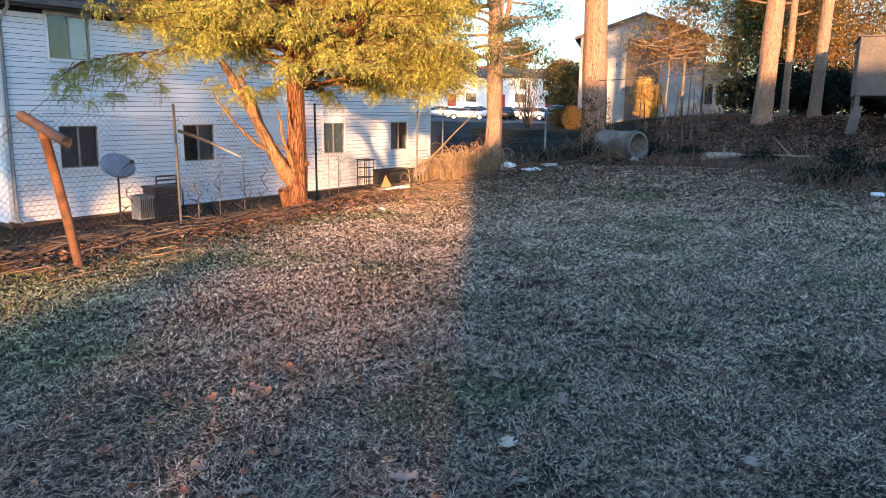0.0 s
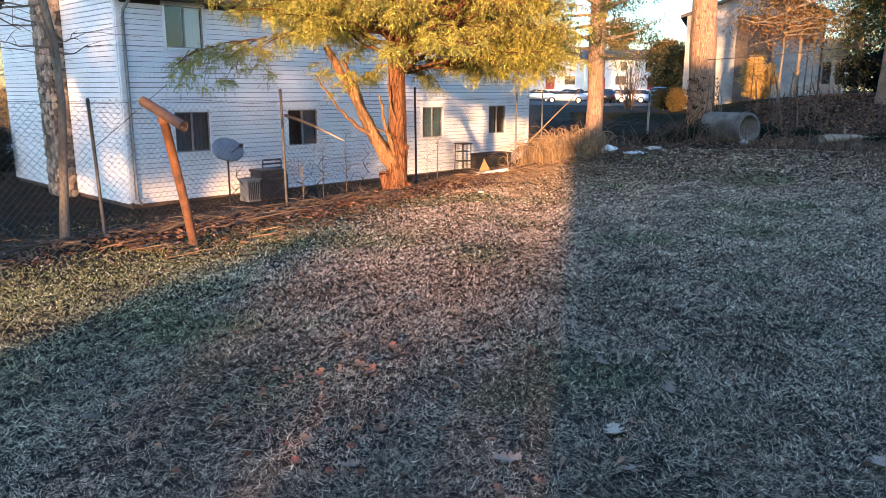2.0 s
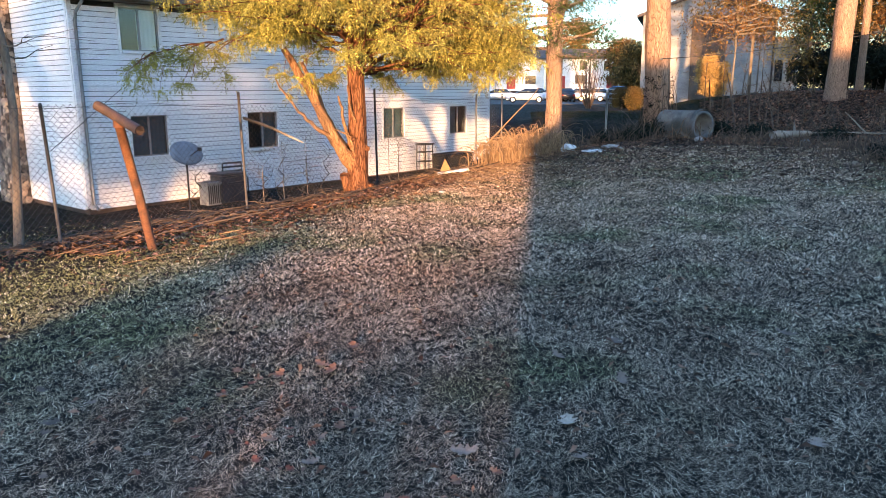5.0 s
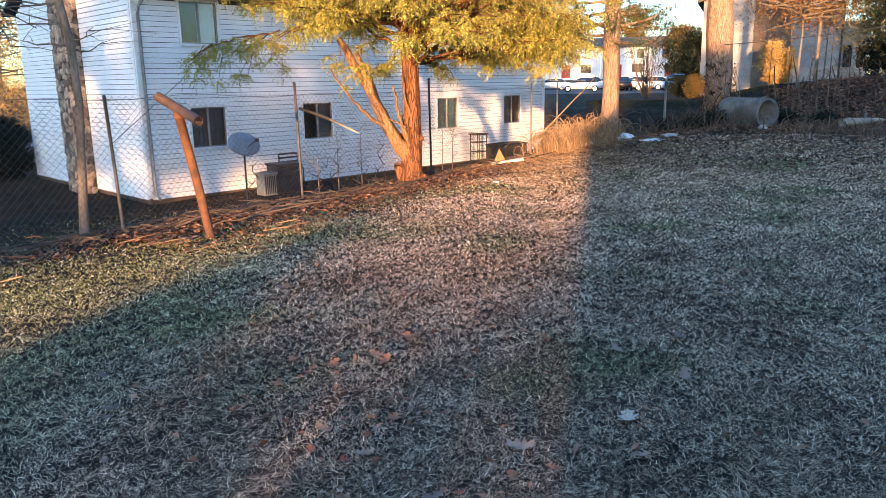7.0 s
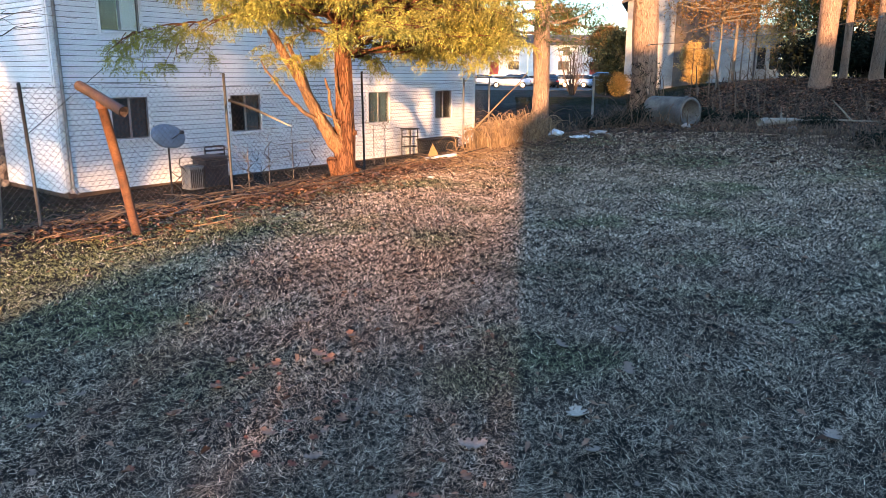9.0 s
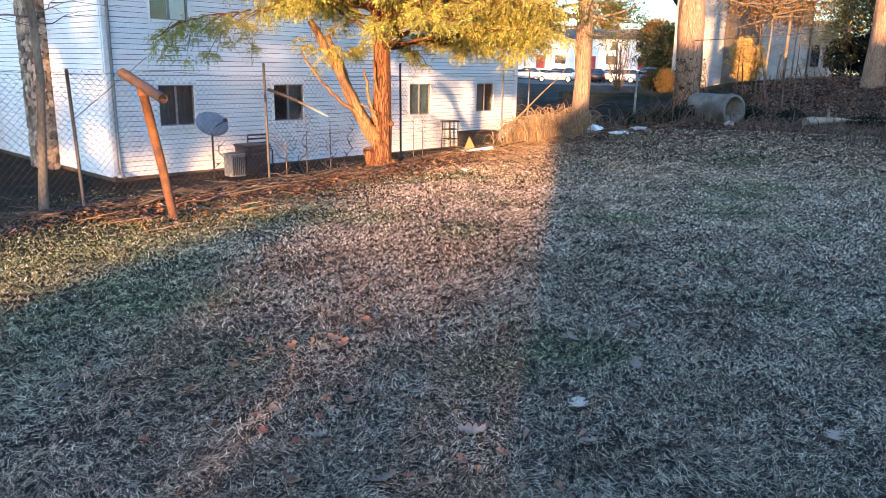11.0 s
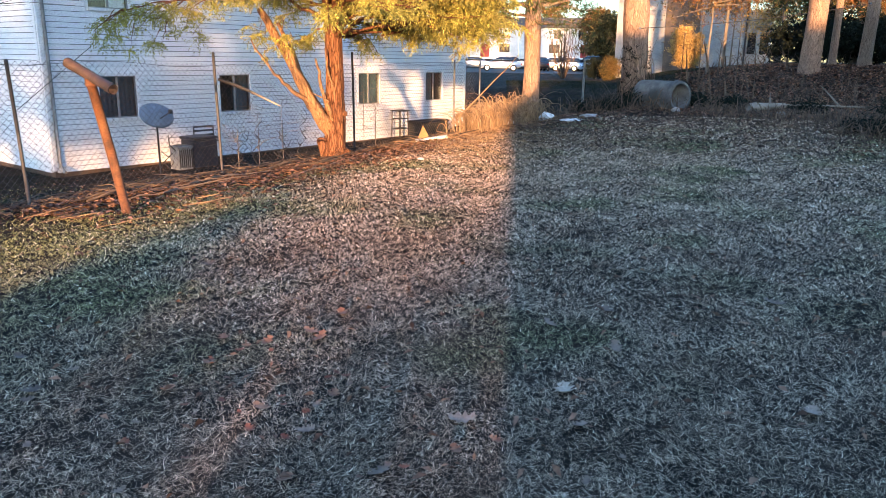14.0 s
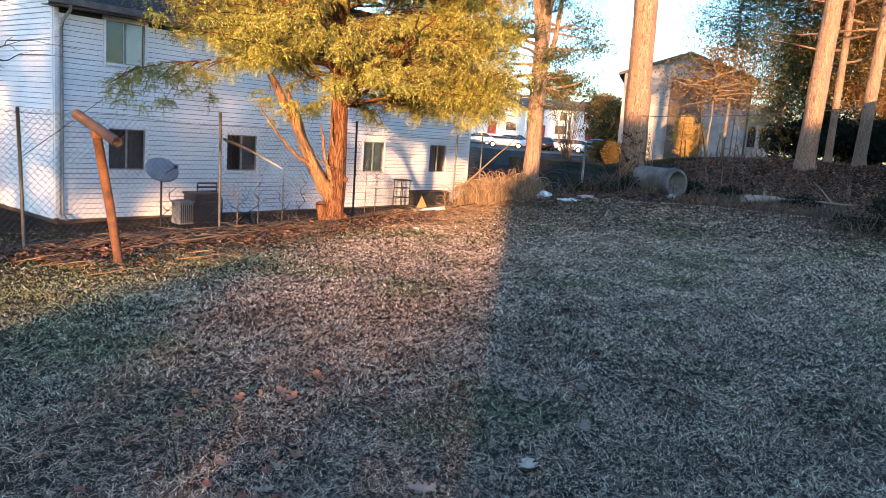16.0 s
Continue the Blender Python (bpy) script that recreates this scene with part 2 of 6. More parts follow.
M["acgrey"] = surface("grey_metal_box", (0.28, 0.275, 0.26), (0.20, 0.195, 0.18), 5, 0.6, 0.1, 50)
M["binblue"] = surface("dark_blue_plastic", (0.02, 0.028, 0.04), (0.014, 0.018, 0.026), 5, 0.5, 0.05, 60)
M["board"] = surface("weathered_board", (0.26, 0.215, 0.165), (0.17, 0.135, 0.10), 4, 0.8, 0.2, 60)
M["wood"] = surface("yellow_wood", (0.30, 0.19, 0.075), (0.2, 0.125, 0.05), 6, 0.7, 0.2, 60)
M["greysiding"] = surface("pale_grey_siding", (0.30, 0.29, 0.27), (0.23, 0.222, 0.21), 0.7, 0.6, 0.05, 10, stretch=(1, 1, 3))
M["whitewall"] = surface("white_board_wall", (0.62, 0.62, 0.61), (0.52, 0.52, 0.515), 0.7, 0.6, 0.05, 10, stretch=(1, 1, 3))
M["brownpanel"] = surface("brown_wall_panel", (0.13, 0.095, 0.07), (0.08, 0.06, 0.046), 1.5, 0.85, 0.2, 20)
M["roofbrown"] = surface("brown_roof", (0.12, 0.095, 0.08), (0.08, 0.065, 0.055), 1.0, 0.9, 0.3, 10)
M["reddoor"] = surface("red_door", (0.30, 0.03, 0.025), (0.2, 0.02, 0.02), 2, 0.5, 0, 20)
M["tyre"] = surface("tyre_rubber", (0.02, 0.02, 0.02), (0.014, 0.014, 0.014), 9, 0.9, 0.2, 40)
M["rim"] = surface("alloy_rim", (0.5, 0.5, 0.5), (0.4, 0.4, 0.4), 9, 0.35, 0, 40, metal=0.8)
M["shed"] = surface("taupe_shed_wall", (0.12, 0.10, 0.085), (0.09, 0.076, 0.065), 1.5, 0.8, 0.1, 20)
M["redlamp"] = surface("red_lamp_lens", (0.4, 0.01, 0.01), (0.3, 0.01, 0.01), 9, 0.3, 0, 40)


def paint(name, c):
    return surface(name, c, tuple(v * 0.9 for v in c), 2, 0.3, 0, 30, metal=0.2, spec=0.5)


M["silver"], M["whitecar"], M["bluecar"], M["darkcar"] = (paint("silver_paint", (0.62, 0.65, 0.7)), paint("white_paint", (0.7, 0.7, 0.7)),
                                                          paint("pale_blue_paint", (0.25, 0.38, 0.55)), paint("dark_paint", (0.03, 0.03, 0.035)))
M["darkglass"] = surface("dark_glass", (0.02, 0.025, 0.03), (0.015, 0.02, 0.025), 1, 0.06, 0, 5, spec=0.9)


gl = bpy.data.materials.new("window_glass")
gl.use_nodes = True
gb = gl.node_tree.nodes["Principled BSDF"]
gb.inputs["Base Color"].default_value = (0.86, 0.92, 0.94, 1)
gb.inputs["Transmission Weight"].default_value, gb.inputs["Roughness"].default_value, gb.inputs["IOR"].default_value = 1.0, 0.02, 1.5
M["glass"] = gl


# ---- mesh helpers ----
def part(name, me, mat, parent=None, label=""):
    if isinstance(me, bmesh.types.BMesh):
        bm, me = me, bpy.data.meshes.new(name)
        bm.to_mesh(me)
        bm.free()
    if mat and not me.materials:
        me.materials.append(M[mat])
    ob = new(name, me)
    if parent:
        ob.parent = parent
    return tagged(ob, label)


def thing(name, label, category, group="", at=None, kind=""):
    ob = new(name)
    ob.empty_display_size = 0.2
    if at is not None:
        ob.matrix_world = at if isinstance(at, Matrix) else Matrix.Translation(at)
    return tagged(ob, label, category, group, kind)


def raw(name, verts, faces, smooth=False):
    me = bpy.data.meshes.new(name)
    me.from_pydata([tuple(v) for v in verts], [], faces)
    if smooth:
        me.polygons.foreach_set("use_smooth", [True] * len(me.polygons))
    me.update()
    return me


def tri_mesh(name, verts, quads):
    """A large mesh of quads from arrays."""
    verts, quads = np.asarray(verts, np.float32), np.asarray(quads, np.int32)
    me = bpy.data.meshes.new(name)
    me.vertices.add(len(verts))
    me.vertices.foreach_set("co", verts.ravel())
    n = quads.shape[1]
    me.loops.add(quads.size)
    me.loops.foreach_set("vertex_index", quads.ravel())
    me.polygons.add(len(quads))
    me.polygons.foreach_set("loop_start", np.arange(0, quads.size, n, dtype=np.int32))
    me.update(calc_edges=True)
    return me


def box(x0, y0, z0, x1, y1, z1, bevel=0.0, bm=None):
    bm = bm or bmesh.new()
    r = bmesh.ops.create_cube(bm, size=1)
    for v in r["verts"]:
        v.co = Vector(((x0 + x1) / 2 + v.co.x * (x1 - x0), (y0 + y1) / 2 + v.co.y * (y1 - y0), (z0 + z1) / 2 + v.co.z * (z1 - z0)))
    if bevel:
        es = list({e for v in r["verts"] for e in v.link_edges})
        bmesh.ops.bevel(bm, geom=es, offset=bevel, segments=2, affect="EDGES", profile=0.5)
    return bm


def tube(pts, radii, segs=10, rough=0.0, caps=True, ridges=0.0):
    """Verts and faces of a tapered tube along pts."""
    verts, faces = [], []
    up = Vector((0.13, 0.21, 1)).normalized()
    for i, p in enumerate(pts):
        p = Vector(p)
        d = (Vector(pts[min(i + 1, len(pts) - 1)]) - Vector(pts[max(i - 1, 0)])).normalized()
        ref = up if abs(d.dot(up)) < 0.95 else Vector((1, 0.1, 0))
        a = d.cross(ref).normalized()
        b = d.cross(a)
        for k in range(segs):
            th = 2 * math.pi * k / segs
            q = a * math.cos(th) + b * math.sin(th)
            r = radii[i]
            if rough:
                r *= 1 + rough * noise.noise(Vector((math.cos(th) * 2.2 + p.x * 3, math.sin(th) * 2.2 + p.y * 3, p.z * 0.9)))
                r *= 1 + rough * 0.5 * noise.noise(Vector((math.cos(th) * 6, math.sin(th) * 6, p.z * 2.5)))
            if ridges:
                r *= 1 + ridges * (noise.noise(Vector((math.cos(th) * 9, math.sin(th) * 9, p.z * 0.8 + 4))) + 0.6 * noise.noise(Vector((math.cos(th) * 19, math.sin(th) * 19, p.z * 3))))
            verts.append(p + q * r)
        if i:
            for k in range(segs):
                k2 = (k + 1) % segs
                faces.append(((i - 1) * segs + k, (i - 1) * segs + k2, i * segs + k2, i * segs + k))
    if caps:
        n = len(pts) - 1
        faces.append(tuple(range(segs)))
        faces.append(tuple(n * segs + k for k in range(segs))[::-1])
    return verts, faces


class Soup:
    """Collects several tubes into one mesh."""
    def __init__(self):
        self.v, self.f = [], []

    def add(self, vf):
        o = len(self.v)
        self.v += vf[0]
        self.f += [tuple(i + o for i in f) for f in vf[1]]
        return self

    def mesh(self, name, smooth=True):
        return raw(name, self.v, self.f, smooth)


def bend(p, q, n, sag=0.0, wob=0.0, rnd=random):
    p, q = Vector(p), Vector(q)
    out = []
    L = (q - p).length
    for i in range(n + 1):
        u = i / n
        w = Vector((rnd.uniform(-1, 1), rnd.uniform(-1, 1), rnd.uniform(-1, 1))) * wob * L * (0 if i in (0,) else 1)
        out.append(p.lerp(q, u) + Vector((0, 0, -sag * 4 * u * (1 - u))) + w)
    return out


def step(a, b, x):
    u = min(1.0, max(0.0, (x - a) / (b - a)))
    return u * u * (3 - 2 * u)


def ground(x, y):
    """Height of the ground: a level lawn that falls to the house and rises gently to the right and back."""
    back = 1 - step(0.40, 0.50, y / max(x, 1.0))
    bank = 1 - step(0.27, 0.45, y / max(x, 1.0))
    rise = 0.40 * step(9, 20, x) * (1 - 0.3 * step(11, 30, y)) + 0.6 * step(20.5, 29, x) * back + 0.55 * step(20.0, 27, x) * bank
    rise += 1.5 * step(100, 128, math.hypot(x, y)) * step(0.42, 0.5, y / max(x, 1.0)) * (1 - step(0.85, 1.0, y / max(x, 1.0)))
    fall = step(8.4, 17.2, y) * (1 - step(21.5, 31, x))
    low = -1.24
    z = rise * (1 - fall) + low * fall
    z -= 0.10 * step(5, 9, y) * (1 - step(6, 12, x))
    z -= 1.0 * step(7.5, 16, y) * (1 - step(0.5, 5, x)) * (1 - fall) * 0.6
    return z


def swell(x, y):
    """Small unevenness of the ground."""
    return 0.018 * noise.noise(Vector((x * 0.9, y * 0.9, 0))) if abs(x) < 60 and abs(y) < 60 else 0.0


def terrain(x, y):
    return ground(x, y) + swell(x, y)


def pol(deg, d, z=None):
    x, y = -0.2 + d * math.cos(radians(deg)), 0.05 + d * math.sin(radians(deg))
    return Vector((x, y, ground(x, y) if z is None else z))


# ---- the ground ----
def axis(near0, near1, fine, far):
    a = list(np.arange(near0, near1, fine))
    s, out = fine, [near1]
    while out[-1] < far:
        s *= 1.35
        out.append(out[-1] + s)
    s, back = fine, [near0 - fine]
    while back[-1] > -far:
        s *= 1.35
        back.append(back[-1] - s)
    return back[::-1] + a + out


gx, gy = axis(-4, 30, 0.25, 1500), axis(-2, 20, 0.25, 1500)
gv = []
for y in gy:
    for x in gx:
        gv.append((x, y, terrain(x, y)))
W_ = len(gx)
gf = [(j * W_ + i, j * W_ + i + 1, (j + 1) * W_ + i + 1, (j + 1) * W_ + i) for j in range(len(gy) - 1) for i in range(W_ - 1)]
tagged(part("ground", tri_mesh("ground", gv, gf), "soil"), "patchy winter lawn over dark soil", "ground", kind="structure")

# ---- the house ----
HX0, HX1, HY0, HY1, HZ = 7.75, 24.2, 18.57, 27.3, -1.14
EAVE, RIDGE, COURSE = 3.98, 6.05, 0.1266
house = thing("house", "two-storey house with white lap siding and dark shingle roof", "house", at=(HX0, HY0, -1.4))
HB = house.matrix_world.inverted()


def hpart(name, me, mat, parent=None, label=""):
    """A part in world coordinates under the house."""
    ob = part(name, me, mat, parent or house, label)
    if not parent:
        ob.matrix_parent_inverse = HB
    return ob


OPEN_FRONT = [(9.05, 10.05, 0.05, 1.10), (12.57, 13.63, 0.05, 1.10), (18.14, 19.18, 0.05, 1.10), (21.71, 22.73, 0.05, 1.10), (8.98, 10.02, 2.72, 3.76)]


def split(u0, u1, z0, z1, openings):
    """The stretches of a course that no opening interrupts."""
    cuts = [(a, b) for a, b, lo, hi in openings if lo < z1 - 0.01 and hi > z0 + 0.01]
    out, u = [], u0
    for a, b in sorted(cuts):
        if a > u:
            out.append((u, a))
        u = b
    if u < u1:
        out.append((u, u1))
    return out


# wall cores, with the openings cut through
bm = bmesh.new()
zs = sorted({HZ, EAVE} | {v for o in OPEN_FRONT for v in o[2:]})
for z0, z1 in zip(zs, zs[1:]):
    for a, b in split(HX0 + 0.2, HX1 - 0.2, z0, z1, OPEN_FRONT):
        box(a, HY0 + 0.03, z0, b, HY0 + 0.2, z1, bm=bm)
hpart("front_wall", bm, "lapshade", label="wall core under the siding")
MID = (HY0 + HY1) / 2
for nm, x0, x1 in (("gable_wall", HX0 + 0.03, HX0 + 0.2), ("gable_wall", HX1 - 0.2, HX1)):
    v = [(x, y, z) for x in (x0, x1) for y, z in ((HY0 + 0.03, HZ), (HY1, HZ), (HY1, EAVE), (MID, RIDGE - 0.1), (HY0 + 0.03, EAVE))]
    hpart(nm, raw(nm, v, [(0, 1, 2, 3, 4), (9, 8, 7, 6, 5)] + [(i, 5 + i, 5 + (i + 1) % 5, (i + 1) % 5) for i in range(5)]), "lapshade", label="wall core under the siding")
hpart("back_wall", box(HX0 + 0.2, HY1 - 0.2, HZ, HX1 - 0.2, HY1, EAVE), "siding")
hpart("foundation", box(HX0 + 0.05, HY0 + 0.06, -2.2, HX1 - 0.05, HY1 - 0.06, HZ), "found", label="dark stained foundation")
hpart("inner_floor", box(HX0 + 0.2, HY0 + 0.2, HZ, HX1 - 0.2, HY1 - 0.2, HZ + 0.05), "dark")
hpart("upper_floor", box(HX0 + 0.2, HY0 + 0.2, 1.5, HX1 - 0.2, HY1 - 0.2, 1.6), "dark")
hpart("inner_partition", box(HX0 + 0.2, HY0 + 1.4, HZ + 0.05, HX1 - 0.2, HY0 + 1.45, EAVE), "dark")
# roof
OV = 0.42
sl = (RIDGE - EAVE) / (MID - HY0)
for nm, s in (("roof_slope", 1), ("roof_slope", -1)):
    ye, zr = (HY0 - OV if s > 0 else HY1 + OV), RIDGE + 0.12
    ze = EAVE + 0.14 - OV * sl
    v = []
    for x in (HX0 - 0.3, HX1 + 0.3):
        v += [(x, ye, ze), (x, MID, zr), (x, MID, zr + 0.1), (x, ye, ze + 0.1)]
    hpart(nm, raw(nm, v, [(0, 1, 2, 3), (7, 6, 5, 4), (0, 4, 5, 1), (1, 5, 6, 2), (2, 6, 7, 3), (3, 7, 4, 0)]), "shingle")
sv, sf = [], []
for k in range(34):
    y = HY0 - OV + k * 0.142
    z = EAVE + 0.24 - OV * sl + (k * 0.142) * sl
    off = 0.15 * (k % 2)
    for j in range(55):
        x0, x1 = HX0 - 0.3 + j * 0.31 - off, HX0 - 0.3 + (j + 1) * 0.31 - off - 0.006
        x0, x1 = max(x0, HX0 - 0.3), min(x1, HX1 + 0.3)
        if x1 - x0 < 0.02:
            continue
        o = len(sv)
        sv += [(x0, y - 0.01, z + 0.003), (x1, y - 0.01, z + 0.003), (x1, y - 0.01, z + 0.013), (x0, y - 0.01, z + 0.013), (x1, y + 0.15, z + 0.15 * sl + 0.004), (x0, y + 0.15, z + 0.15 * sl + 0.004)]
        sf += [(o, o + 1, o + 2, o + 3), (o + 3, o + 2, o + 4, o + 5)]
tagged(hpart("roof_shingles", tri_mesh("roof_shingles", sv, sf), "shingle"), kind="stuff")
hpart("soffit", box(HX0 - 0.28, HY0 - OV + 0.02, EAVE - 0.12, HX1 + 0.28, HY0 + 0.02, EAVE - 0.1), "gutter")
hpart("fascia", box(HX0 - 0.3, HY0 - OV - 0.0, EAVE - 0.13, HX1 + 0.3, HY0 - OV + 0.025, EAVE + 0.05), "gutter")
bm = bmesh.new()
box(HX0 - 0.32, HY0 - OV - 0.12, EAVE - 0.06, HX1 + 0.32, HY0 - OV - 0.10, EAVE + 0.07, bm=bm)
box(HX0 - 0.32, HY0 - OV - 0.12, EAVE - 0.08, HX1 + 0.32, HY0 - OV - 0.002, EAVE - 0.06, bm=bm)
hpart("gutter", bm, "gutter", label="weathered eaves gutter")
ds = Soup().add(tube([(HX0 + 0.16, HY0 - OV - 0.06, EAVE - 0.06), (HX0 + 0.16, HY0 - OV - 0.05, EAVE - 0.2), (HX0 + 0.14, HY0 - 0.12, EAVE - 0.42), (HX0 + 0.13, HY0 - 0.07, EAVE - 0.6), (HX0 + 0.13, HY0 - 0.07, HZ + 0.12), (HX0 + 0.13, HY0 - 0.3, HZ - 0.02)], [0.04] * 6, 8))
hpart("downspout", ds.mesh("downspout"), "acgrey", label="dull grey metal downspout")
hpart("corner_post", box(HX0 - 0.02, HY0 - 0.035, HZ, HX0 + 0.09, HY0 + 0.03, EAVE - 0.12, 0.006), "trim")
hpart("corner_post", box(HX0 - 0.035, HY0 + 0.032, HZ, HX0 + 0.03, HY0 + 0.13, EAVE - 0.12, 0.006), "trim")
hpart("corner_post", box(HX1 - 0.09, HY0 - 0.035, HZ, HX1 + 0.02, HY0 + 0.03, EAVE - 0.12, 0.006), "trim")
# narrow downpipe and meter cable by the third window
hpart("downpipe", Soup().add(tube([(16.95, HY0 - 0.09, EAVE - 0.1), (16.95, HY0 - 0.09, HZ - 0.1)], [0.04, 0.04], 8)).mesh("downpipe"), "darkpost", label="dark painted downpipe")

# windows
WIN_DEEP = 0.12
for n, (a, b, lo, hi) in enumerate(OPEN_FRONT):
    win = hpart("window", box(a - 0.07, HY0 - 0.03, hi, b + 0.07, HY0 + 0.03, hi + 0.07, 0.004), "trim")
    for nm, bx in (("casing", (a - 0.07, lo - 0.07, a, hi)), ("casing", (b, lo - 0.07, b + 0.07, hi)), ("sill", (a, lo - 0.07, b, lo))):
        part(nm, box(bx[0], HY0 - 0.032 - (0.03 if nm == "sill" else 0), bx[1], bx[2], HY0 + 0.03, bx[3], 0.004), "trim", win)
    mid = (a + b) / 2
    y0, y1 = HY0 + 0.02, HY0 + 0.06
    for x0, z0, x1, z1 in ((a, lo, a + 0.03, hi), (b - 0.03, lo, b, hi), (a + 0.03, lo, b - 0.03, lo + 0.03), (a + 0.03, hi - 0.03, b - 0.03, hi), (mid - 0.025, lo + 0.03, mid + 0.025, hi - 0.03)):
        part("sash_bar", box(x0, y0, z0, x1, y1, z1, 0.003), "frame", win)
    for x0, x1, dy in ((a + 0.03, mid - 0.025, 0.025), (mid + 0.025, b - 0.03, 0.035)):
        p = part("pane", box(x0, HY0 + dy + 0.01, lo + 0.03, x1, HY0 + dy + 0.014, hi - 0.03), "glass", win)
        p.visible_shadow = False
    for side in ((0, 1), (1,), (0, 1), (0,), (1,))[n]:
        x0, x1 = ((a + 0.02, mid) if side == 0 else (mid, b - 0.02))
        cv, cf = [], []
        for j in range(25):
            u = j / 24
            yy = HY0 + 0.14 + 0.004 * math.sin(u * 25 + n)
            cv += [(x0 + (x1 - x0) * u, yy, lo), (x0 + (x1 - x0) * u, yy, hi)]
            if j:
                cf.append((2 * j - 2, 2 * j, 2 * j + 1, 2 * j - 1))
        part("curtain", raw("curtain", cv, cf, True), "trim" if n == 4 else "curtain", win, "drawn curtain behind the glass")

# channel strips above and below each window
for a, b, lo, hi in OPEN_FRONT:
    for z0, z1 in ((hi + 0.071, HZ - 0.053 + COURSE * math.ceil((hi + 0.07 - HZ + 0.053 - 0.01) / COURSE) + 0.006), (HZ - 0.053 + COURSE * math.floor((lo - 0.07 - HZ + 0.053 + 0.01) / COURSE) - 0.002, lo - 0.071)):
        if z1 - z0 > 0.008:
            hpart("channel_strip", box(a - 0.07, HY0 - 0.004, z0, b + 0.07, HY0 + 0.029, z1), "siding")

# chimney
CY0, CY1, CX = 22.02, 23.2, 7.36
chim = hpart("chimney", box(CX + 0.03, CY0 + 0.03, -1.6, HX0 + 0.02, CY1 - 0.03, 6.9), "mortar", label="rough stone chimney on the gable wall")
hpart("chimney_cap", box(CX - 0.05, CY0 - 0.05, 6.9, HX0 + 0.5, CY1 + 0.05, 7.02, 0.01), "concrete")

# lap siding, one board at a time
def board_mesh():
    # gap left at each lap bares the dark core as a shadow line
    v = [(x, y, z) for x in (0, 1) for y, z in ((0.004, 0.008), (-0.045, 0.008), (-0.036, COURSE - 0.005), (-0.026, COURSE - 0.004), (0.004, COURSE - 0.03))]
    return raw("siding_board", v, [(0, 1, 2, 3, 4), (9, 8, 7, 6, 5)] + [(i, 5 + i, 5 + (i + 1) % 5, (i + 1) % 5) for i in range(5)])


BOARD = board_mesh()
BOARD.materials.append(M["siding"])
n = int((EAVE - 0.1 - HZ) / COURSE)
for k in range(n):
    z = HZ - 0.053 + k * COURSE
    for a, b in split(HX0 + 0.09, HX1 - 0.09, z, z + COURSE, [(p - 0.07, q + 0.07, r - 0.07, s + 0.07) for p, q, r, s in OPEN_FRONT]):
        ob = hpart("siding_board", BOARD, None)
        ob.matrix_basis = Matrix.Translation((a, HY0 + 0.028, z)) @ Matrix.Diagonal((b - a, 1, 1, 1))
for k in range(int((RIDGE - 0.15 - HZ) / COURSE)):
    z = HZ - 0.053 + k * COURSE
    cut = max(0.0, (z + COURSE - EAVE) / sl)
    y0, y1 = max(HY0 + 0.13, HY0 + cut), HY1 - max(0.02, cut)
    for a, b in split(y0, y1, z, z + COURSE, [(CY0, CY1, -2, 7)]):
        ob = hpart("siding_board", BOARD, None)
        ob.matrix_basis = Matrix.Translation((HX0 + 0.028, b, z)) @ Matrix.Rotation(radians(-90), 4, "Z") @ Matrix.Diagonal((b - a, 1, 1, 1))

# ---- trees ----
def foliage(centres, per, radius, length, width, droop=0.5, seed=1, flat=0.6):
    """Many small blades about the given points, as arrays of quads."""
    r = np.random.RandomState(seed)
    c = np.repeat(np.asarray(centres, float), per, 0)
    n = len(c)
    p = c + r.normal(0, 1, (n, 3)) * np.array([radius, radius, radius * flat])
    d = r.normal(0, 1, (n, 3))
    d[:, 2] -= droop * 2.2
    d /= np.linalg.norm(d, axis=1)[:, None]
    s = np.cross(d, r.normal(0, 1, (n, 3)))
    s /= np.linalg.norm(s, axis=1)[:, None] + 1e-9
    L = length * r.uniform(0.5, 1.3, (n, 1))
    w = width * r.uniform(0.6, 1.3, (n, 1))
    v = np.stack([p - s * w * 0.45, p + d * L * 0.35 + s * w * 0.75, p + d * L], 1).reshape(-1, 3)
    q = np.arange(n)[:, None] * 3 + np.arange(3)
    return v, q


def leafmesh(name, centres, per, radius, length, width, droop=0.5, seed=1, flat=0.6):
    return tri_mesh(name, *foliage(centres, per, radius, length, width, droop, seed, flat))


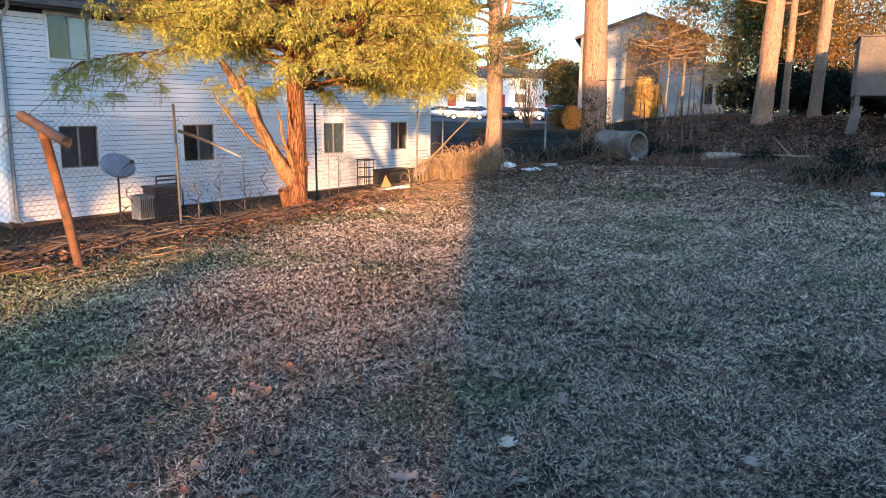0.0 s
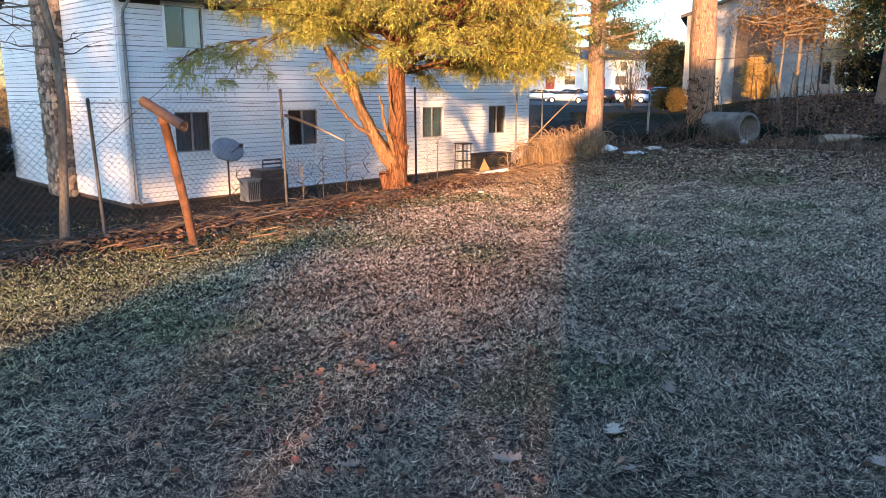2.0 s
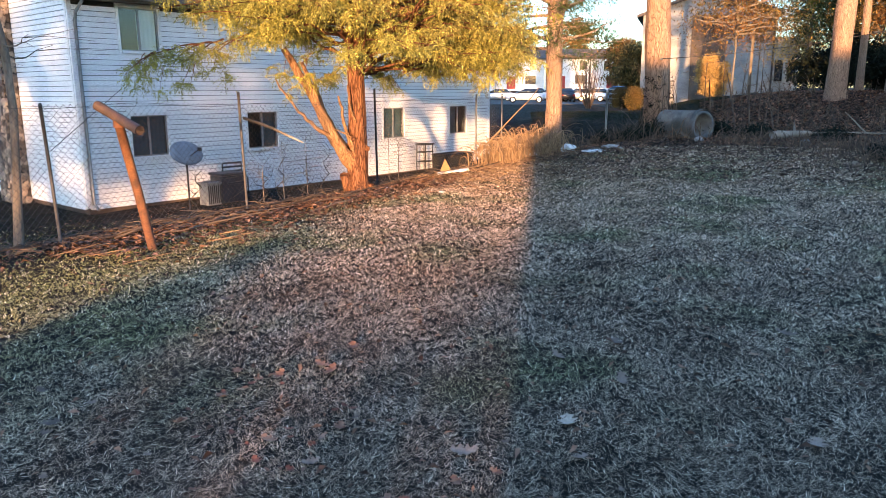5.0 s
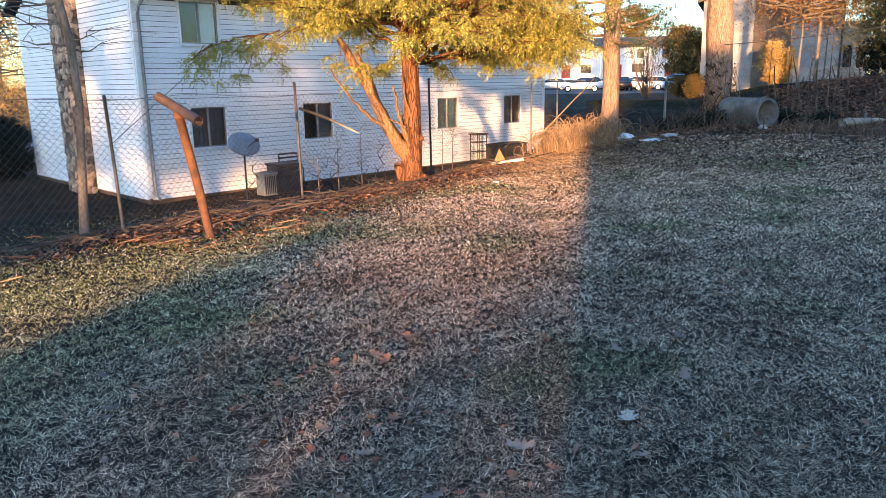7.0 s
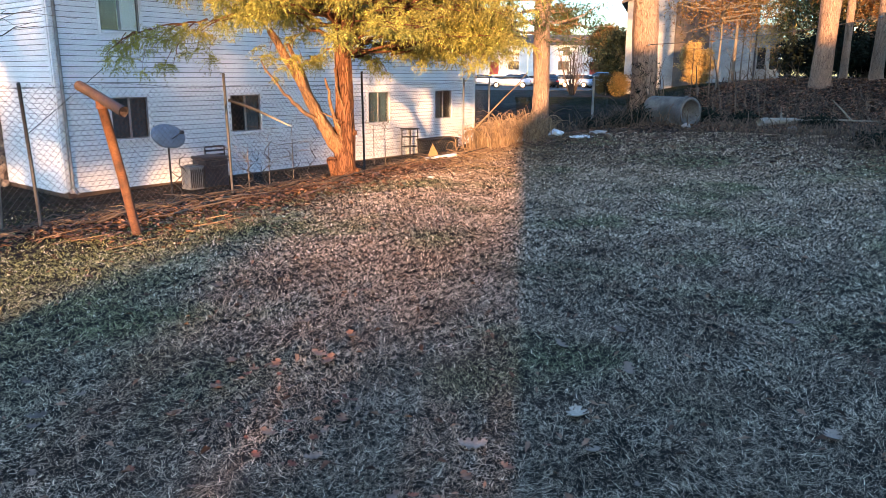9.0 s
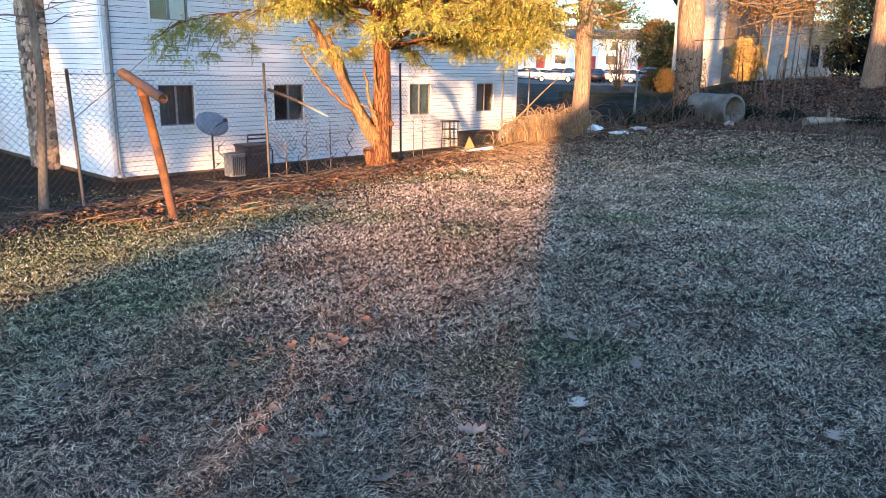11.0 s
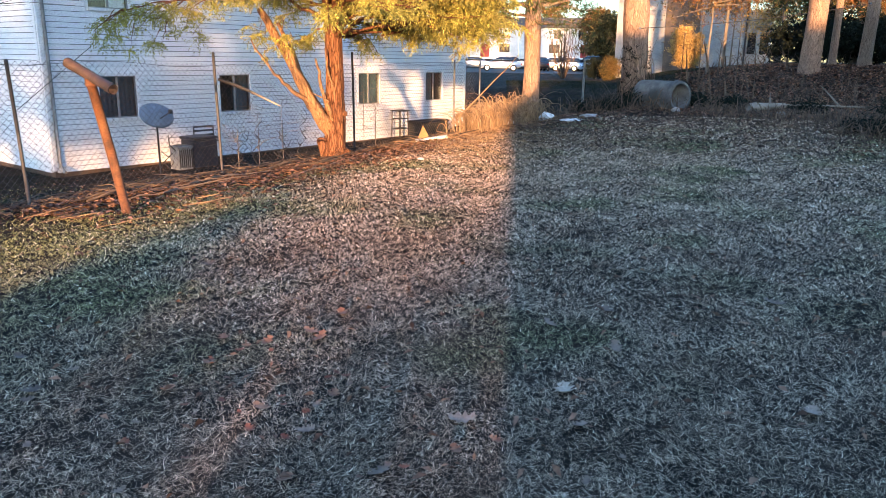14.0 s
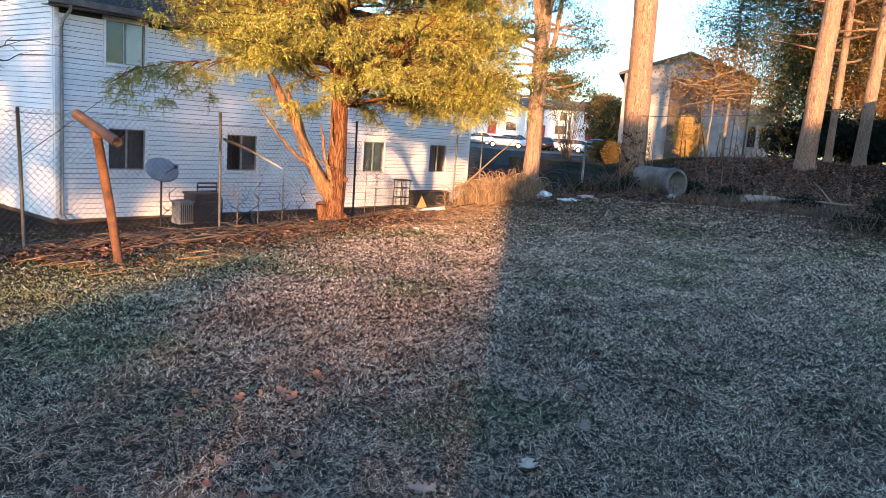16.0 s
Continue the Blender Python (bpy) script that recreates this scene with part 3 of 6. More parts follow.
def sprays(centres, k, m, reach, length, width, seed):
    """Drooping feathery sprays: k strands a point, m small blades along each."""
    r = np.random.RandomState(seed)
    c = np.repeat(np.asarray(centres, float), k, 0)
    n = len(c)
    d = r.normal(0, 1, (n, 3)) * np.array([1, 1, 0.5])
    d[:, 2] -= 0.25
    d /= np.linalg.norm(d, axis=1)[:, None]
    u = np.tile(np.linspace(0, 1, m), n)[:, None]
    R_ = np.repeat(reach * r.uniform(0.5, 1.2, (n, 1)), m, 0)
    D_ = np.repeat(d, m, 0)
    p = np.repeat(c, m, 0) + D_ * u * R_ + np.array([0, 0, -1.0]) * (u ** 2) * R_ * 0.6 + r.normal(0, 0.012, (n * m, 3))
    b = D_ + np.array([0, 0, -1.0]) * u * 1.1 + r.normal(0, 0.38, (n * m, 3))
    b /= np.linalg.norm(b, axis=1)[:, None]
    s = np.cross(b, r.normal(0, 1, (n * m, 3)))
    s /= np.linalg.norm(s, axis=1)[:, None] + 1e-9
    L = length * r.uniform(0.6, 1.3, (n * m, 1))
    w = width * r.uniform(0.6, 1.3, (n * m, 1))
    v = np.stack([p - s * w * 0.5, p + b * L * 0.3 + s * w * 0.6, p + b * L], 1).reshape(-1, 3)
    return v, np.arange(n * m)[:, None] * 3 + np.arange(3)


def limb_tree(name, label, base, trunk, radii, limbs, bark, leaf=None, per=30, rad=0.25, length=0.2, width=0.03, droop=0.5, seed=1, group="", rough=0.15, segs=14, twig=True, category="tree", ridges=0.0, flat=0.6):
    """trunk: points; limbs: (start, end, radius, leaf share from, number of clumps, sag)."""
    r = random.Random(seed)
    t = thing(name, label, category, group, at=base)
    B = Vector(base)
    fine = []
    for i in range(len(trunk) - 1):
        m = 14 if ridges else 6
        for j in range(m):
            fine.append((Vector(trunk[i]).lerp(Vector(trunk[i + 1]), j / m), radii[i] + (radii[i + 1] - radii[i]) * j / m))
    fine.append((Vector(trunk[-1]), radii[-1]))
    part("trunk", Soup().add(tube([p - B for p, _ in fine], [q for _, q in fine], segs, rough, ridges=ridges)).mesh("trunk"), bark, t)
    soup, centres = Soup(), []
    for a, b, rr, lf, nc, sag in limbs:
        pts = bend(Vector(a) - B, Vector(b) - B, 7, sag, 0.018, r)
        soup.add(tube(pts, [rr * (1 - 0.8 * i / 7) for i in range(8)], 7, 0.1))
        for k in range(nc):
            u = lf + (1 - lf) * ((k + r.random()) / nc) ** (0.7 if flat > 1 else 1.0)
            i = min(6, int(u * 7))
            p = pts[i].lerp(pts[i + 1], u * 7 - i)
            side = Vector((r.gauss(0, 1), r.gauss(0, 1), r.gauss(0, 0.5))) * (0.28 * rad / 0.25)
            q = p + side
            if twig and (k % 2 == 0):
                soup.add(tube([p, (p + q) / 2 + Vector((0, 0, 0.03)), q + side * 0.4], [rr * 0.16 + 0.003, rr * 0.1 + 0.002, 0.002], 4))
            centres.append(q)
    if limbs:
        tagged(part("branchwork", soup.mesh("branchwork"), bark, t), kind="stuff")
    if leaf and centres and flat > 1:
        part("crown", tri_mesh("crown", *sprays(centres, 9, 18, 0.21, 0.048, 0.0155, seed)), leaf, t)
    elif leaf and centres:
        part("crown", leafmesh("crown", centres, per, rad, length, width, droop, seed, flat), leaf, t)
    return t


R = random.Random(5)
# the cedar by the fence
cb = Vector((9.35, 10.40, ground(9.35, 10.4) - 0.02))
LEFT = Vector((-0.73, 0.68, 0))
TO = Vector((-0.68, -0.73, 0))
limbs = []
for k in range(206):
    low = k < 160
    u = k / 159 if low else (k - 160) / 45
    z = 2.3 + 3.2 * u ** 1.1 if low else 5.5 + 3.0 * u
    az = k * 2.399 + R.uniform(-0.4, 0.4)
    d = Vector((math.cos(az), math.sin(az), 0))
    lat = d.dot(LEFT)
    reach = (3.35 if z < 4.6 else 3.35 * (1 - (z - 4.6) / 5.0)) * R.uniform(0.72, 1.06)
    if z < 3.3 and lat > 0.1:
        z += 0.75 * lat
        reach *= 0.9
    if z < 2.8 and d.dot(TO) > 0.1:
        z += 0.3 * d.dot(TO)
    a = cb + Vector((0, 0, z - 0.1))
    e = a + d * reach + Vector((0, 0, R.uniform(-0.35, 0.4)))
    limbs.append((a, e, 0.018 + 0.014 * (1 - z / 9), 0.2, 13 if low else 6, -0.12))
for k in range(84):
    z = R.uniform(2.3, 4.9)
    d = (-LEFT + TO * R.uniform(-0.75, 0.75)).normalized()
    a = cb + d * 0.9 + Vector((0, 0, z + R.uniform(-0.1, 0.2)))
    e = cb + d * R.uniform(2.5, 3.45) + Vector((0, 0, z + R.uniform(-0.3, 0.3)))
    limbs.append((a, e, 0.016, 0.25, 12, -0.1))
# the long low branch on the house side, and its few hanging tips
for k in range(8):
    a = cb + LEFT * (1.9 + 0.22 * k) + Vector((0, 0, 2.95 - 0.05 * k)) + TO * R.uniform(-0.5, 0.5)
    e = a + LEFT * R.uniform(0.4, 0.9) + TO * R.uniform(-0.6, 0.6) + Vector((0, 0, R.uniform(-0.5, -0.15)))
    limbs.append((a, e, 0.018, 0.2, 5, -0.05))
for k in range(7):
    a = cb + LEFT * (2.3 + 0.26 * k) + TO * R.uniform(-0.6, 0.6) + Vector((0, 0, R.uniform(2.35, 2.65)))
    limbs.append((a, a + LEFT * R.uniform(0.0, 0.3) + Vector((0, 0, R.uniform(-0.5, -0.2))), 0.008, 0.45, 2, 0.0))
for k in range(6):
    a = cb + LEFT * (0.75 + 0.1 * k) + TO * R.uniform(-0.1, 0.4) + Vector((0, 0, R.uniform(2.2, 2.5)))
    limbs.append((a, a + LEFT * R.uniform(-0.1, 0.25) + Vector((0, 0, R.uniform(-0.4, -0.1))), 0.008, 0.4, 2, 0.0))
cedar = limb_tree("cedar_tree", "red cedar with shaggy bark and golden green foliage by the fence", cb,
                  [cb, cb + Vector((0, 0, 0.25)), cb + Vector((0.02, 0, 0.8)), cb + Vector((0.03, 0.02, 1.7)), cb + Vector((0, 0.05, 4)), cb + Vector((0, 0, 8.6))],
                  [0.25, 0.195, 0.172, 0.155, 0.11, 0.02], limbs, "cedarbark", "cedarleaf", per=150, rad=0.12, length=0.062, width=0.018, droop=0.85, seed=3, segs=48, ridges=0.10, flat=1.5)
def cedar_stem(name, points, radii, wob=0.012, label="", rough=0.25):
    pts, rr = [], []
    for k in range(len(points) - 1):
        for q in range(5):
            u = q / 5
            j = Vector((R.uniform(-1, 1), R.uniform(-1, 1), R.uniform(-1, 1))) * wob
            pts.append(LEFT * 0.87 * (points[k][0] * (1 - u) + points[k + 1][0] * u) + TO * (points[k][1] * (1 - u) + points[k + 1][1] * u) + Vector((0, 0, points[k][2] * (1 - u) + points[k + 1][2] * u)) + j)
            rr.append(radii[k] * (1 - u) + radii[k + 1] * u)
    part(name, Soup().add(tube(pts, rr, 18, rough, ridges=0.12)).mesh(name), "cedarpale" if name in ("leaning_stem", "bare_branch") else "cedarbark", cedar, label or ("worn bark, also lightened for the sun on it" if name == "leaning_stem" else ""))


# stems that lean out together from the trunk, and bare branches between them
cedar_stem("leaning_stem", [(0.04, 0.02, 0.42), (0.27, 0.05, 0.72), (0.56, 0.08, 1.2), (0.92, 0.05, 1.84), (1.6, 0.0, 2.9)], [0.1, 0.12, 0.108, 0.088, 0.045])
cedar_stem("leaning_stem", [(0.03, 0.08, 0.55), (0.26, 0.12, 0.8), (0.5, 0.16, 1.15), (0.8, 0.2, 1.7), (1.15, 0.35, 2.6)], [0.08, 0.085, 0.07, 0.055, 0.025])
cedar_stem("leaning_stem", [(0.0, -0.08, 0.65), (0.36, -0.1, 1.0), (0.72, -0.16, 1.6), (1.0, -0.3, 2.4)], [0.06, 0.055, 0.04, 0.02])
cedar_stem("bare_branch", [(0.1, 0.1, 0.85), (0.26, 0.14, 1.35), (0.38, 0.2, 1.95)], [0.035, 0.028, 0.014], 0.02)
cedar_stem("bare_branch", [(0.3, 0.1, 0.9), (0.75, 0.22, 1.2), (1.22, 0.3, 1.58), (1.75, 0.3, 2.3)], [0.04, 0.035, 0.026, 0.01], 0.03)
cedar_stem("bare_branch", [(0.05, 0.15, 0.75), (0.16, 0.2, 1.1), (0.55, 0.28, 1.28)], [0.025, 0.018, 0.008], 0.02)
cedar_stem("bare_branch", [(0.0, 0.1, 1.3), (0.12, 0.22, 1.65), (0.2, 0.3, 2.1)], [0.02, 0.016, 0.008], 0.02)
for lx, lt, lz, lr in ((-0.17, 0.06, 0.86, 0.055), (-0.12, 0.14, 1.25, 0.04), (0.08, 0.17, 1.05, 0.045), (0.22, 0.08, 0.32, 0.085), (-0.2, 0.05, 0.12, 0.09), (0.0, 0.2, 0.1, 0.1)):
    bm = bmesh.new()
    bmesh.ops.create_icosphere(bm, subdivisions=3, radius=lr)
    for v in bm.verts:
        v.co *= 1 + 0.35 * noise.noise(v.co * 22 + Vector((lz * 9, 0, 0)))
    ob = part("burl", bm, "cedarbark", cedar)
    ob.location = LEFT * lx + TO * lt + Vector((0, 0, lz))

# limbs that show through the foliage, and the cut stump at the foot
for k in range(12):
    lx, h = R.uniform(-1.0, 1.0), R.uniform(2.2, 3.0)
    cedar_stem("crown_limb", [(0.1 * lx, 0.05, h), (1.0 * lx, 0.5, h + R.uniform(0.2, 0.5)), (2.0 * lx, 1.3, h + R.uniform(0.3, 1.0)), (2.8 * lx, R.uniform(1.8, 2.6), h + R.uniform(0.4, 1.4))], [0.034, 0.026, 0.018, 0.008], 0.04)
cedar_stem("cut_stump", [(0.2, 0.06, 0.0), (0.26, 0.1, 0.25), (0.34, 0.13, 0.42)], [0.12, 0.1, 0.075], 0.008, "sawn-off side stem")

# pines beyond the lawn
def pine(deg, d, dia, lean, top, bark, leaf, seed, first, label, group="pines", per=26, nl=26, reach=3.0, fork=None, dense=0, crown0=9.5):
    b = pol(deg, d)
    b.z -= 0.1
    r = random.Random(seed)
    view = Vector((math.cos(radians(deg)), math.sin(radians(deg)), 0))
    right = Vector((view.y, -view.x, 0))
    tr = [b, b + Vector((0, 0, 0.4)), b + right * lean * 0.3 + Vector((0, 0, top * 0.35)), b + right * lean + Vector((0, 0, top))]
    lim = []
    if fork:
        lim.append((b + Vector((0, 0, fork)), b - right * 1.0 + Vector((0, 0, top * 0.9)), dia * 0.36, 0.4, 14, -0.3))
        lim.append((b + Vector((0, 0, fork + 0.5)), b + right * 1.3 + Vector((0, 0, top * 0.7)), dia * 0.2, 0.4, 12, -0.2))
    for k in range(nl):
        z = first + (top - first) * (k + r.random()) / nl
        az = r.uniform(0, 6.283)
        a = b + right * lean * (z / top) + Vector((0, 0, z))
        L = (min(reach, 3.0) if z < 7 else reach) * r.uniform(0.5, 1.0) * (1 - 0.5 * (z - first) / (top - first))
        lim.append((a, a + Vector((math.cos(az), math.sin(az), 0)) * L + Vector((0, 0, r.uniform(-0.3, 0.8))), 0.05, 0.45, 7, 0.1))
    # extra crown limbs above the view, added to shade the far buildings
    for k in range(dense):
        z = crown0 + (top - crown0) * (k + r.random()) / dense
        az = r.uniform(0, 6.283)
        a = b + right * lean * (z / top) + Vector((0, 0, z))
        lim.append((a, a + Vector((math.cos(az), math.sin(az), 0)) * r.uniform(2.2, 4.4) * (1.15 - 0.5 * (z - crown0) / (top - crown0)) + Vector((0, 0, r.uniform(0, 0.9))), 0.05, 0.25, 14, 0.1))
    return limb_tree("pine_tree", label, b, tr, [dia * 0.62, dia * 0.5, dia * 0.45, dia * 0.15], lim, bark, leaf, per=per, rad=0.21, length=0.19, width=0.019, droop=0.1, seed=seed, group=group, rough=0.10, segs=40, ridges=0.07)


pine(24.7, 23.2, 0.74, -0.6, 17, "pinebark", "pineleaf", 11, 6.5, "tall pine with plated bark at the lawn edge", nl=44, per=60, reach=4.6, dense=30)
pine(32.25, 21.8, 0.46, -0.15, 16, "pinebark", "pineleaf", 12, 2.9, "forked pine with orange bark beside the brush pile", nl=130, reach=4.4, per=64, fork=2.9, dense=20)
pine(13.1, 27, 0.60, 0.4, 15, "pinebark", "pineleaf", 13, 5.6, "leaning pine at the edge of the woods", nl=26, dense=50, crown0=6.3, per=36)
pine(11.75, 30, 0.25, 0.0, 13, "pinebark", "goldleaf", 14, 3.6, "slender pine at the edge of the woods", nl=26)
pine(9.85, 29, 0.40, 0.3, 14, "pinebark", "goldleaf", 15, 3.4, "leaning pine with russet foliage in the woods", nl=30)


def wood_tree(deg, d, top, crown0, width, leaf, seed, label, n=60, per=60, length=0.19, wl=0.05, bark="greybark", dia=0.3, name="woodland_tree"):
    b = pol(deg, d)
    r = random.Random(seed)
    lim = []
    for k in range(n):
        z = crown0 + (top - crown0) * k / n
        az = r.uniform(0, 6.283)
        L = width * r.uniform(0.5, 1.0) * math.sqrt(max(0.1, 1 - ((z - crown0) / (top - crown0)) ** 2 * 0.8))
        a = b + Vector((0, 0, z))
        lim.append((a, a + Vector((math.cos(az) * L, math.sin(az) * L, r.uniform(-0.5, 0.5))), 0.05, 0.3, 7, 0.0))
    return limb_tree(name, label, b, [b, b + Vector((0, 0, 1)), b + Vector((0.1, 0, top * 0.5)), b + Vector((0, 0.1, top))], [dia * 0.6, dia * 0.5, dia * 0.4, 0.03], lim, bark, leaf, per=per, rad=0.42, length=length, width=wl, droop=0.2, seed=seed, group="woodland", twig=False)


for deg, d, top, c0, wd, leaf, sd in ((13.2, 37, 11, 2.4, 1.8, "pineleaf", 21), (10.4, 34, 8, 2.0, 2.0, "goldleaf", 22), (11.8, 40, 13, 2.0, 3.6, "goldleaf", 23), (9.0, 38, 14, 1.5, 3.6, "goldleaf", 24),
                                     (5.8, 37, 13, 1.2, 3.6, "goldleaf", 25)):
    wood_tree(deg, d, top, c0, wd, leaf, sd, "woodland tree with dense russet and green foliage", per=64, length=0.17, wl=0.05)
for deg, d, top, c0, wd, sd in ((19.7, 30, 4.0, 2.4, 1.9, 51), (18.1, 46, 5.4, 2.8, 1.9, 52)):
    wood_tree(deg, d, top, c0, wd, "goldleaf", sd, "thin tree with fine russet leaves before the far building", n=34, per=20, length=0.15, wl=0.035, dia=0.08)
wood_tree(15.2, 42, 5.4, 1.4, 1.9, "sunleaf", 53, "small sunlit russet tree at the wood's edge", n=60, per=30, length=0.16, wl=0.04, dia=0.1)
for deg, d, top, c0, wd, sd in ((18.6, 42, 11, 5.4, 3.0, 54), (15.0, 38, 11, 5.0, 2.8, 55)):
    wood_tree(deg, d, top, c0, wd, "pineleaf", sd, "dark pine with a high crown before the far building", n=60, per=44, length=0.24, wl=0.035, dia=0.16)
for deg, d, top, c0, wd, sd in ((79.0, 46, 13, 0.8, 3.6, 31), (75.2, 50, 12, 0.8, 3.6, 32), (77.0, 58, 15, 1.0, 4.0, 33)):
    wood_tree(deg, d, top, c0, wd, "sunleaf", sd, "sunlit golden tree far beyond the house", n=80, per=32, length=0.22, wl=0.05)
for deg, d, top, c0, wd, leaf, sd in ((27.4, 112, 7.5, 2, 3, "goldleaf", 42), (31.0, 150, 13, 4, 6, "goldleaf", 43), (35.5, 150, 12, 4, 6, "goldleaf", 44), (26.3, 90, 5.8, 1.2, 2.6, "goldleaf", 45)):
    wood_tree(deg, d, top, c0, wd, leaf, sd, "distant mixed tree behind the parked cars", n=40, per=30, length=0.7, wl=0.14)

# dead creeper round the foot of the tall pine, also darkening it as shade
vb = pol(24.7, 23.2)
cr_ = thing("dead_creeper", "dead creeper climbing the pine trunk, darkened for the shade there", "creeper", at=vb)
rv = random.Random(19)
s = Soup()
for k in range(34):
    th, h = rv.uniform(0, 6.283), rv.uniform(0.7, 2.0)
    pts = [(math.cos(th + 0.16 * j * rv.uniform(-1, 1)) * (0.47 - 0.06 * min(j, 1) + rv.uniform(0, 0.05)), math.sin(th + 0.16 * j * rv.uniform(-1, 1)) * (0.47 - 0.06 * min(j, 1) + rv.uniform(0, 0.05)), h * j / 7) for j in range(8)]
    s.add(tube(pts, [0.014 * (1 - j / 9) for j in range(8)], 5))
for k in range(10):
    th = rv.uniform(2.6, 5.4)
    a = Vector((math.cos(th) * rv.uniform(0.6, 1.0), math.sin(th) * rv.uniform(0.6, 1.0), -0.05))
    s.add(tube(bend(a, (math.cos(th) * 0.42, math.sin(th) * 0.42, rv.uniform(1.0, 1.9)), 4, 0.05, 0.02, rv), [0.014, 0.013, 0.011, 0.009, 0.005], 5))
tagged(part("stem_tangle", s.mesh("stem_tangle"), "twig", cr_), kind="stuff")
cs = [(0.41 * math.cos(a), 0.41 * math.sin(a), rv.uniform(0.05, 1.8)) for a in [rv.uniform(0, 6.283) for k in range(150)]]
# withered leaves in near-black, the trunk's shade put into their colour
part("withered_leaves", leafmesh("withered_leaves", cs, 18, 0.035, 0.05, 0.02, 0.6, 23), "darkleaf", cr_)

# ---- chain-link fence ----
FH = 1.72


def fence_y(x):
    return 9.62 + (x - 3.47) * 0.173


fence = thing("chain_link_fence", "rusty chain-link fence with leaning metal posts", "fence", at=(3.47, 9.65, -0.2))
FB = fence.matrix_world.inverted()


def fpart(name, me, mat, label=""):
    ob = part(name, me, mat, fence, label)
    ob.matrix_parent_inverse = FB
    return ob


for x, lean, mat, h in ((-2.4, 0.05, "galv", 1.8), (0.6, 0.02, "galv", 1.8), (3.52, -0.06, "oldpost", 1.74), (6.68, -0.04, "oldpost", 1.9), (10.24, -0.03, "darkpost", 1.95), (14.4, 0.0, "galv", 1.8), (15.8, 0.0, "galv", 1.8)):
    z = ground(x, fence_y(x))
    s = Soup().add(tube([(x, fence_y(x), z - 0.2), (x + lean * 0.5, fence_y(x), z + h * 0.5), (x + lean, fence_y(x), z + h)], [0.021] * 3, 10))
    s.add(tube([(x + lean, fence_y(x), z + h), (x + lean, fence_y(x), z + h + 0.03)], [0.026, 0.014], 10))
    fpart("post", s.mesh("post"), mat)
s = Soup()
cell, x0, x1 = 0.095, -2.4, 15.8
for k in range(int((x1 - x0 + FH) / cell)):
    for sgn in (1, -1):
        pts = []
        for j in range(5):
            h = FH * j / 4
            x = x0 + k * cell - (h if sgn > 0 else FH - h)
            if x0 <= x <= x1:
                pts.append((x, fence_y(x) + 0.035 + 0.02 * math.sin(x * 2.1), ground(x, fence_y(x)) + 0.03 + h))
        if len(pts) > 1:
            s.add(tube(pts, [0.0024] * len(pts), 3, caps=False))
fpart("wire_mesh", s.mesh("wire_mesh", False), "wire")
qs = np.linspace(x0, x1, 90)
s = Soup().add(tube([(q, fence_y(q) + 0.035, ground(q, fence_y(q)) + FH + 0.03 - 0.05 * (math.sin(q * 1.3) ** 2)) for q in qs], [0.0028] * 90, 4, caps=False))
fpart("top_wire", s.mesh("top_wire"), "wire")
# a thin stay leaning across the fence
fpart("stay_rod", Soup().add(tube([(3.45, 9.62, 0.95), (4.6, 9.85, 1.75)], [0.004, 0.004], 6)).mesh("stay_rod"), "darkpost")
post = thing("metal_post", "pale metal fence post standing alone in the lawn", "post", at=pol(28.35, 25) - Vector((0, 0, 0.15)))
part("shaft", Soup().add(tube([(0, 0, 0), (0, 0, 1.95)], [0.04, 0.035], 10)).mesh("shaft"), "acgrey", post)
part("cap", Soup().add(tube([(0, 0, 1.95), (0, 0, 2.0)], [0.045, 0.02], 10)).mesh("cap"), "acgrey", post)

# the pale pole that leans across the fence by the second window
pole = thing("broken_pole", "broken wooden pole caught on the fence, its end bare", "pole", at=(6.6, 10.03, 1.3))
part("shaft", Soup().add(tube([(0, 0, 0), (0.2, -0.12, -0.08), (0.4, -0.23, -0.18)], [0.024, 0.024, 0.022], 10, 0.2)).mesh("shaft"), "darkpost", pole, "dark weathered bark")
part("broken_end", Soup().add(tube([(0.4, -0.23, -0.18), (0.62, -0.33, -0.30), (0.83, -0.42, -0.416)], [0.021, 0.019, 0.012], 10, 0.25)).mesh("broken_end"), "board", pole, "pale bare wood")

# ---- the clothes-line post ----
tp = thing("clothesline_post", "rusty leaning T-shaped steel clothesline post in the lawn", "post", at=(3.9, 8.0, ground(3.9, 8.0) - 0.1))
TB = Vector((3.9, 8.0, ground(3.9, 8.0) - 0.1))
top_ = Vector((3.66, 8.08, 1.37))
part("upright", Soup().add(tube([Vector((0, 0, 0)), (top_ - TB) * 0.5 + Vector((0.01, 0, 0)), top_ - TB], [0.053, 0.051, 0.050], 16, 0.03)).mesh("upright"), "rust", tp)
bl, br = Vector((3.62, 8.46, 1.56)) - TB, Vector((3.70, 7.70, 1.30)) - TB
dv = (br - bl).normalized()
s = Soup().add(tube([bl, (bl + br) / 2, br], [0.056] * 3, 18, 0.02, caps=False))
i_ = tube([br, br - dv * 0.3], [0.046, 0.046], 18, caps=False)
s.add((i_[0], [f[::-1] for f in i_[1]]))
s.f += [(36 + k, 54 + k, 54 + (k + 1) % 18, 36 + (k + 1) % 18) for k in range(18)]
s.f.append(tuple(range(18)))
part("crossbar", s.mesh("crossbar"), "rustdark", tp)
part("weld_collar", Soup().add(tube([top_ - TB - Vector((0, 0, 0.05)), top_ - TB + Vector((0, 0, 0.03))], [0.058, 0.056], 14, 0.1)).mesh("weld_collar"), "rust", tp)

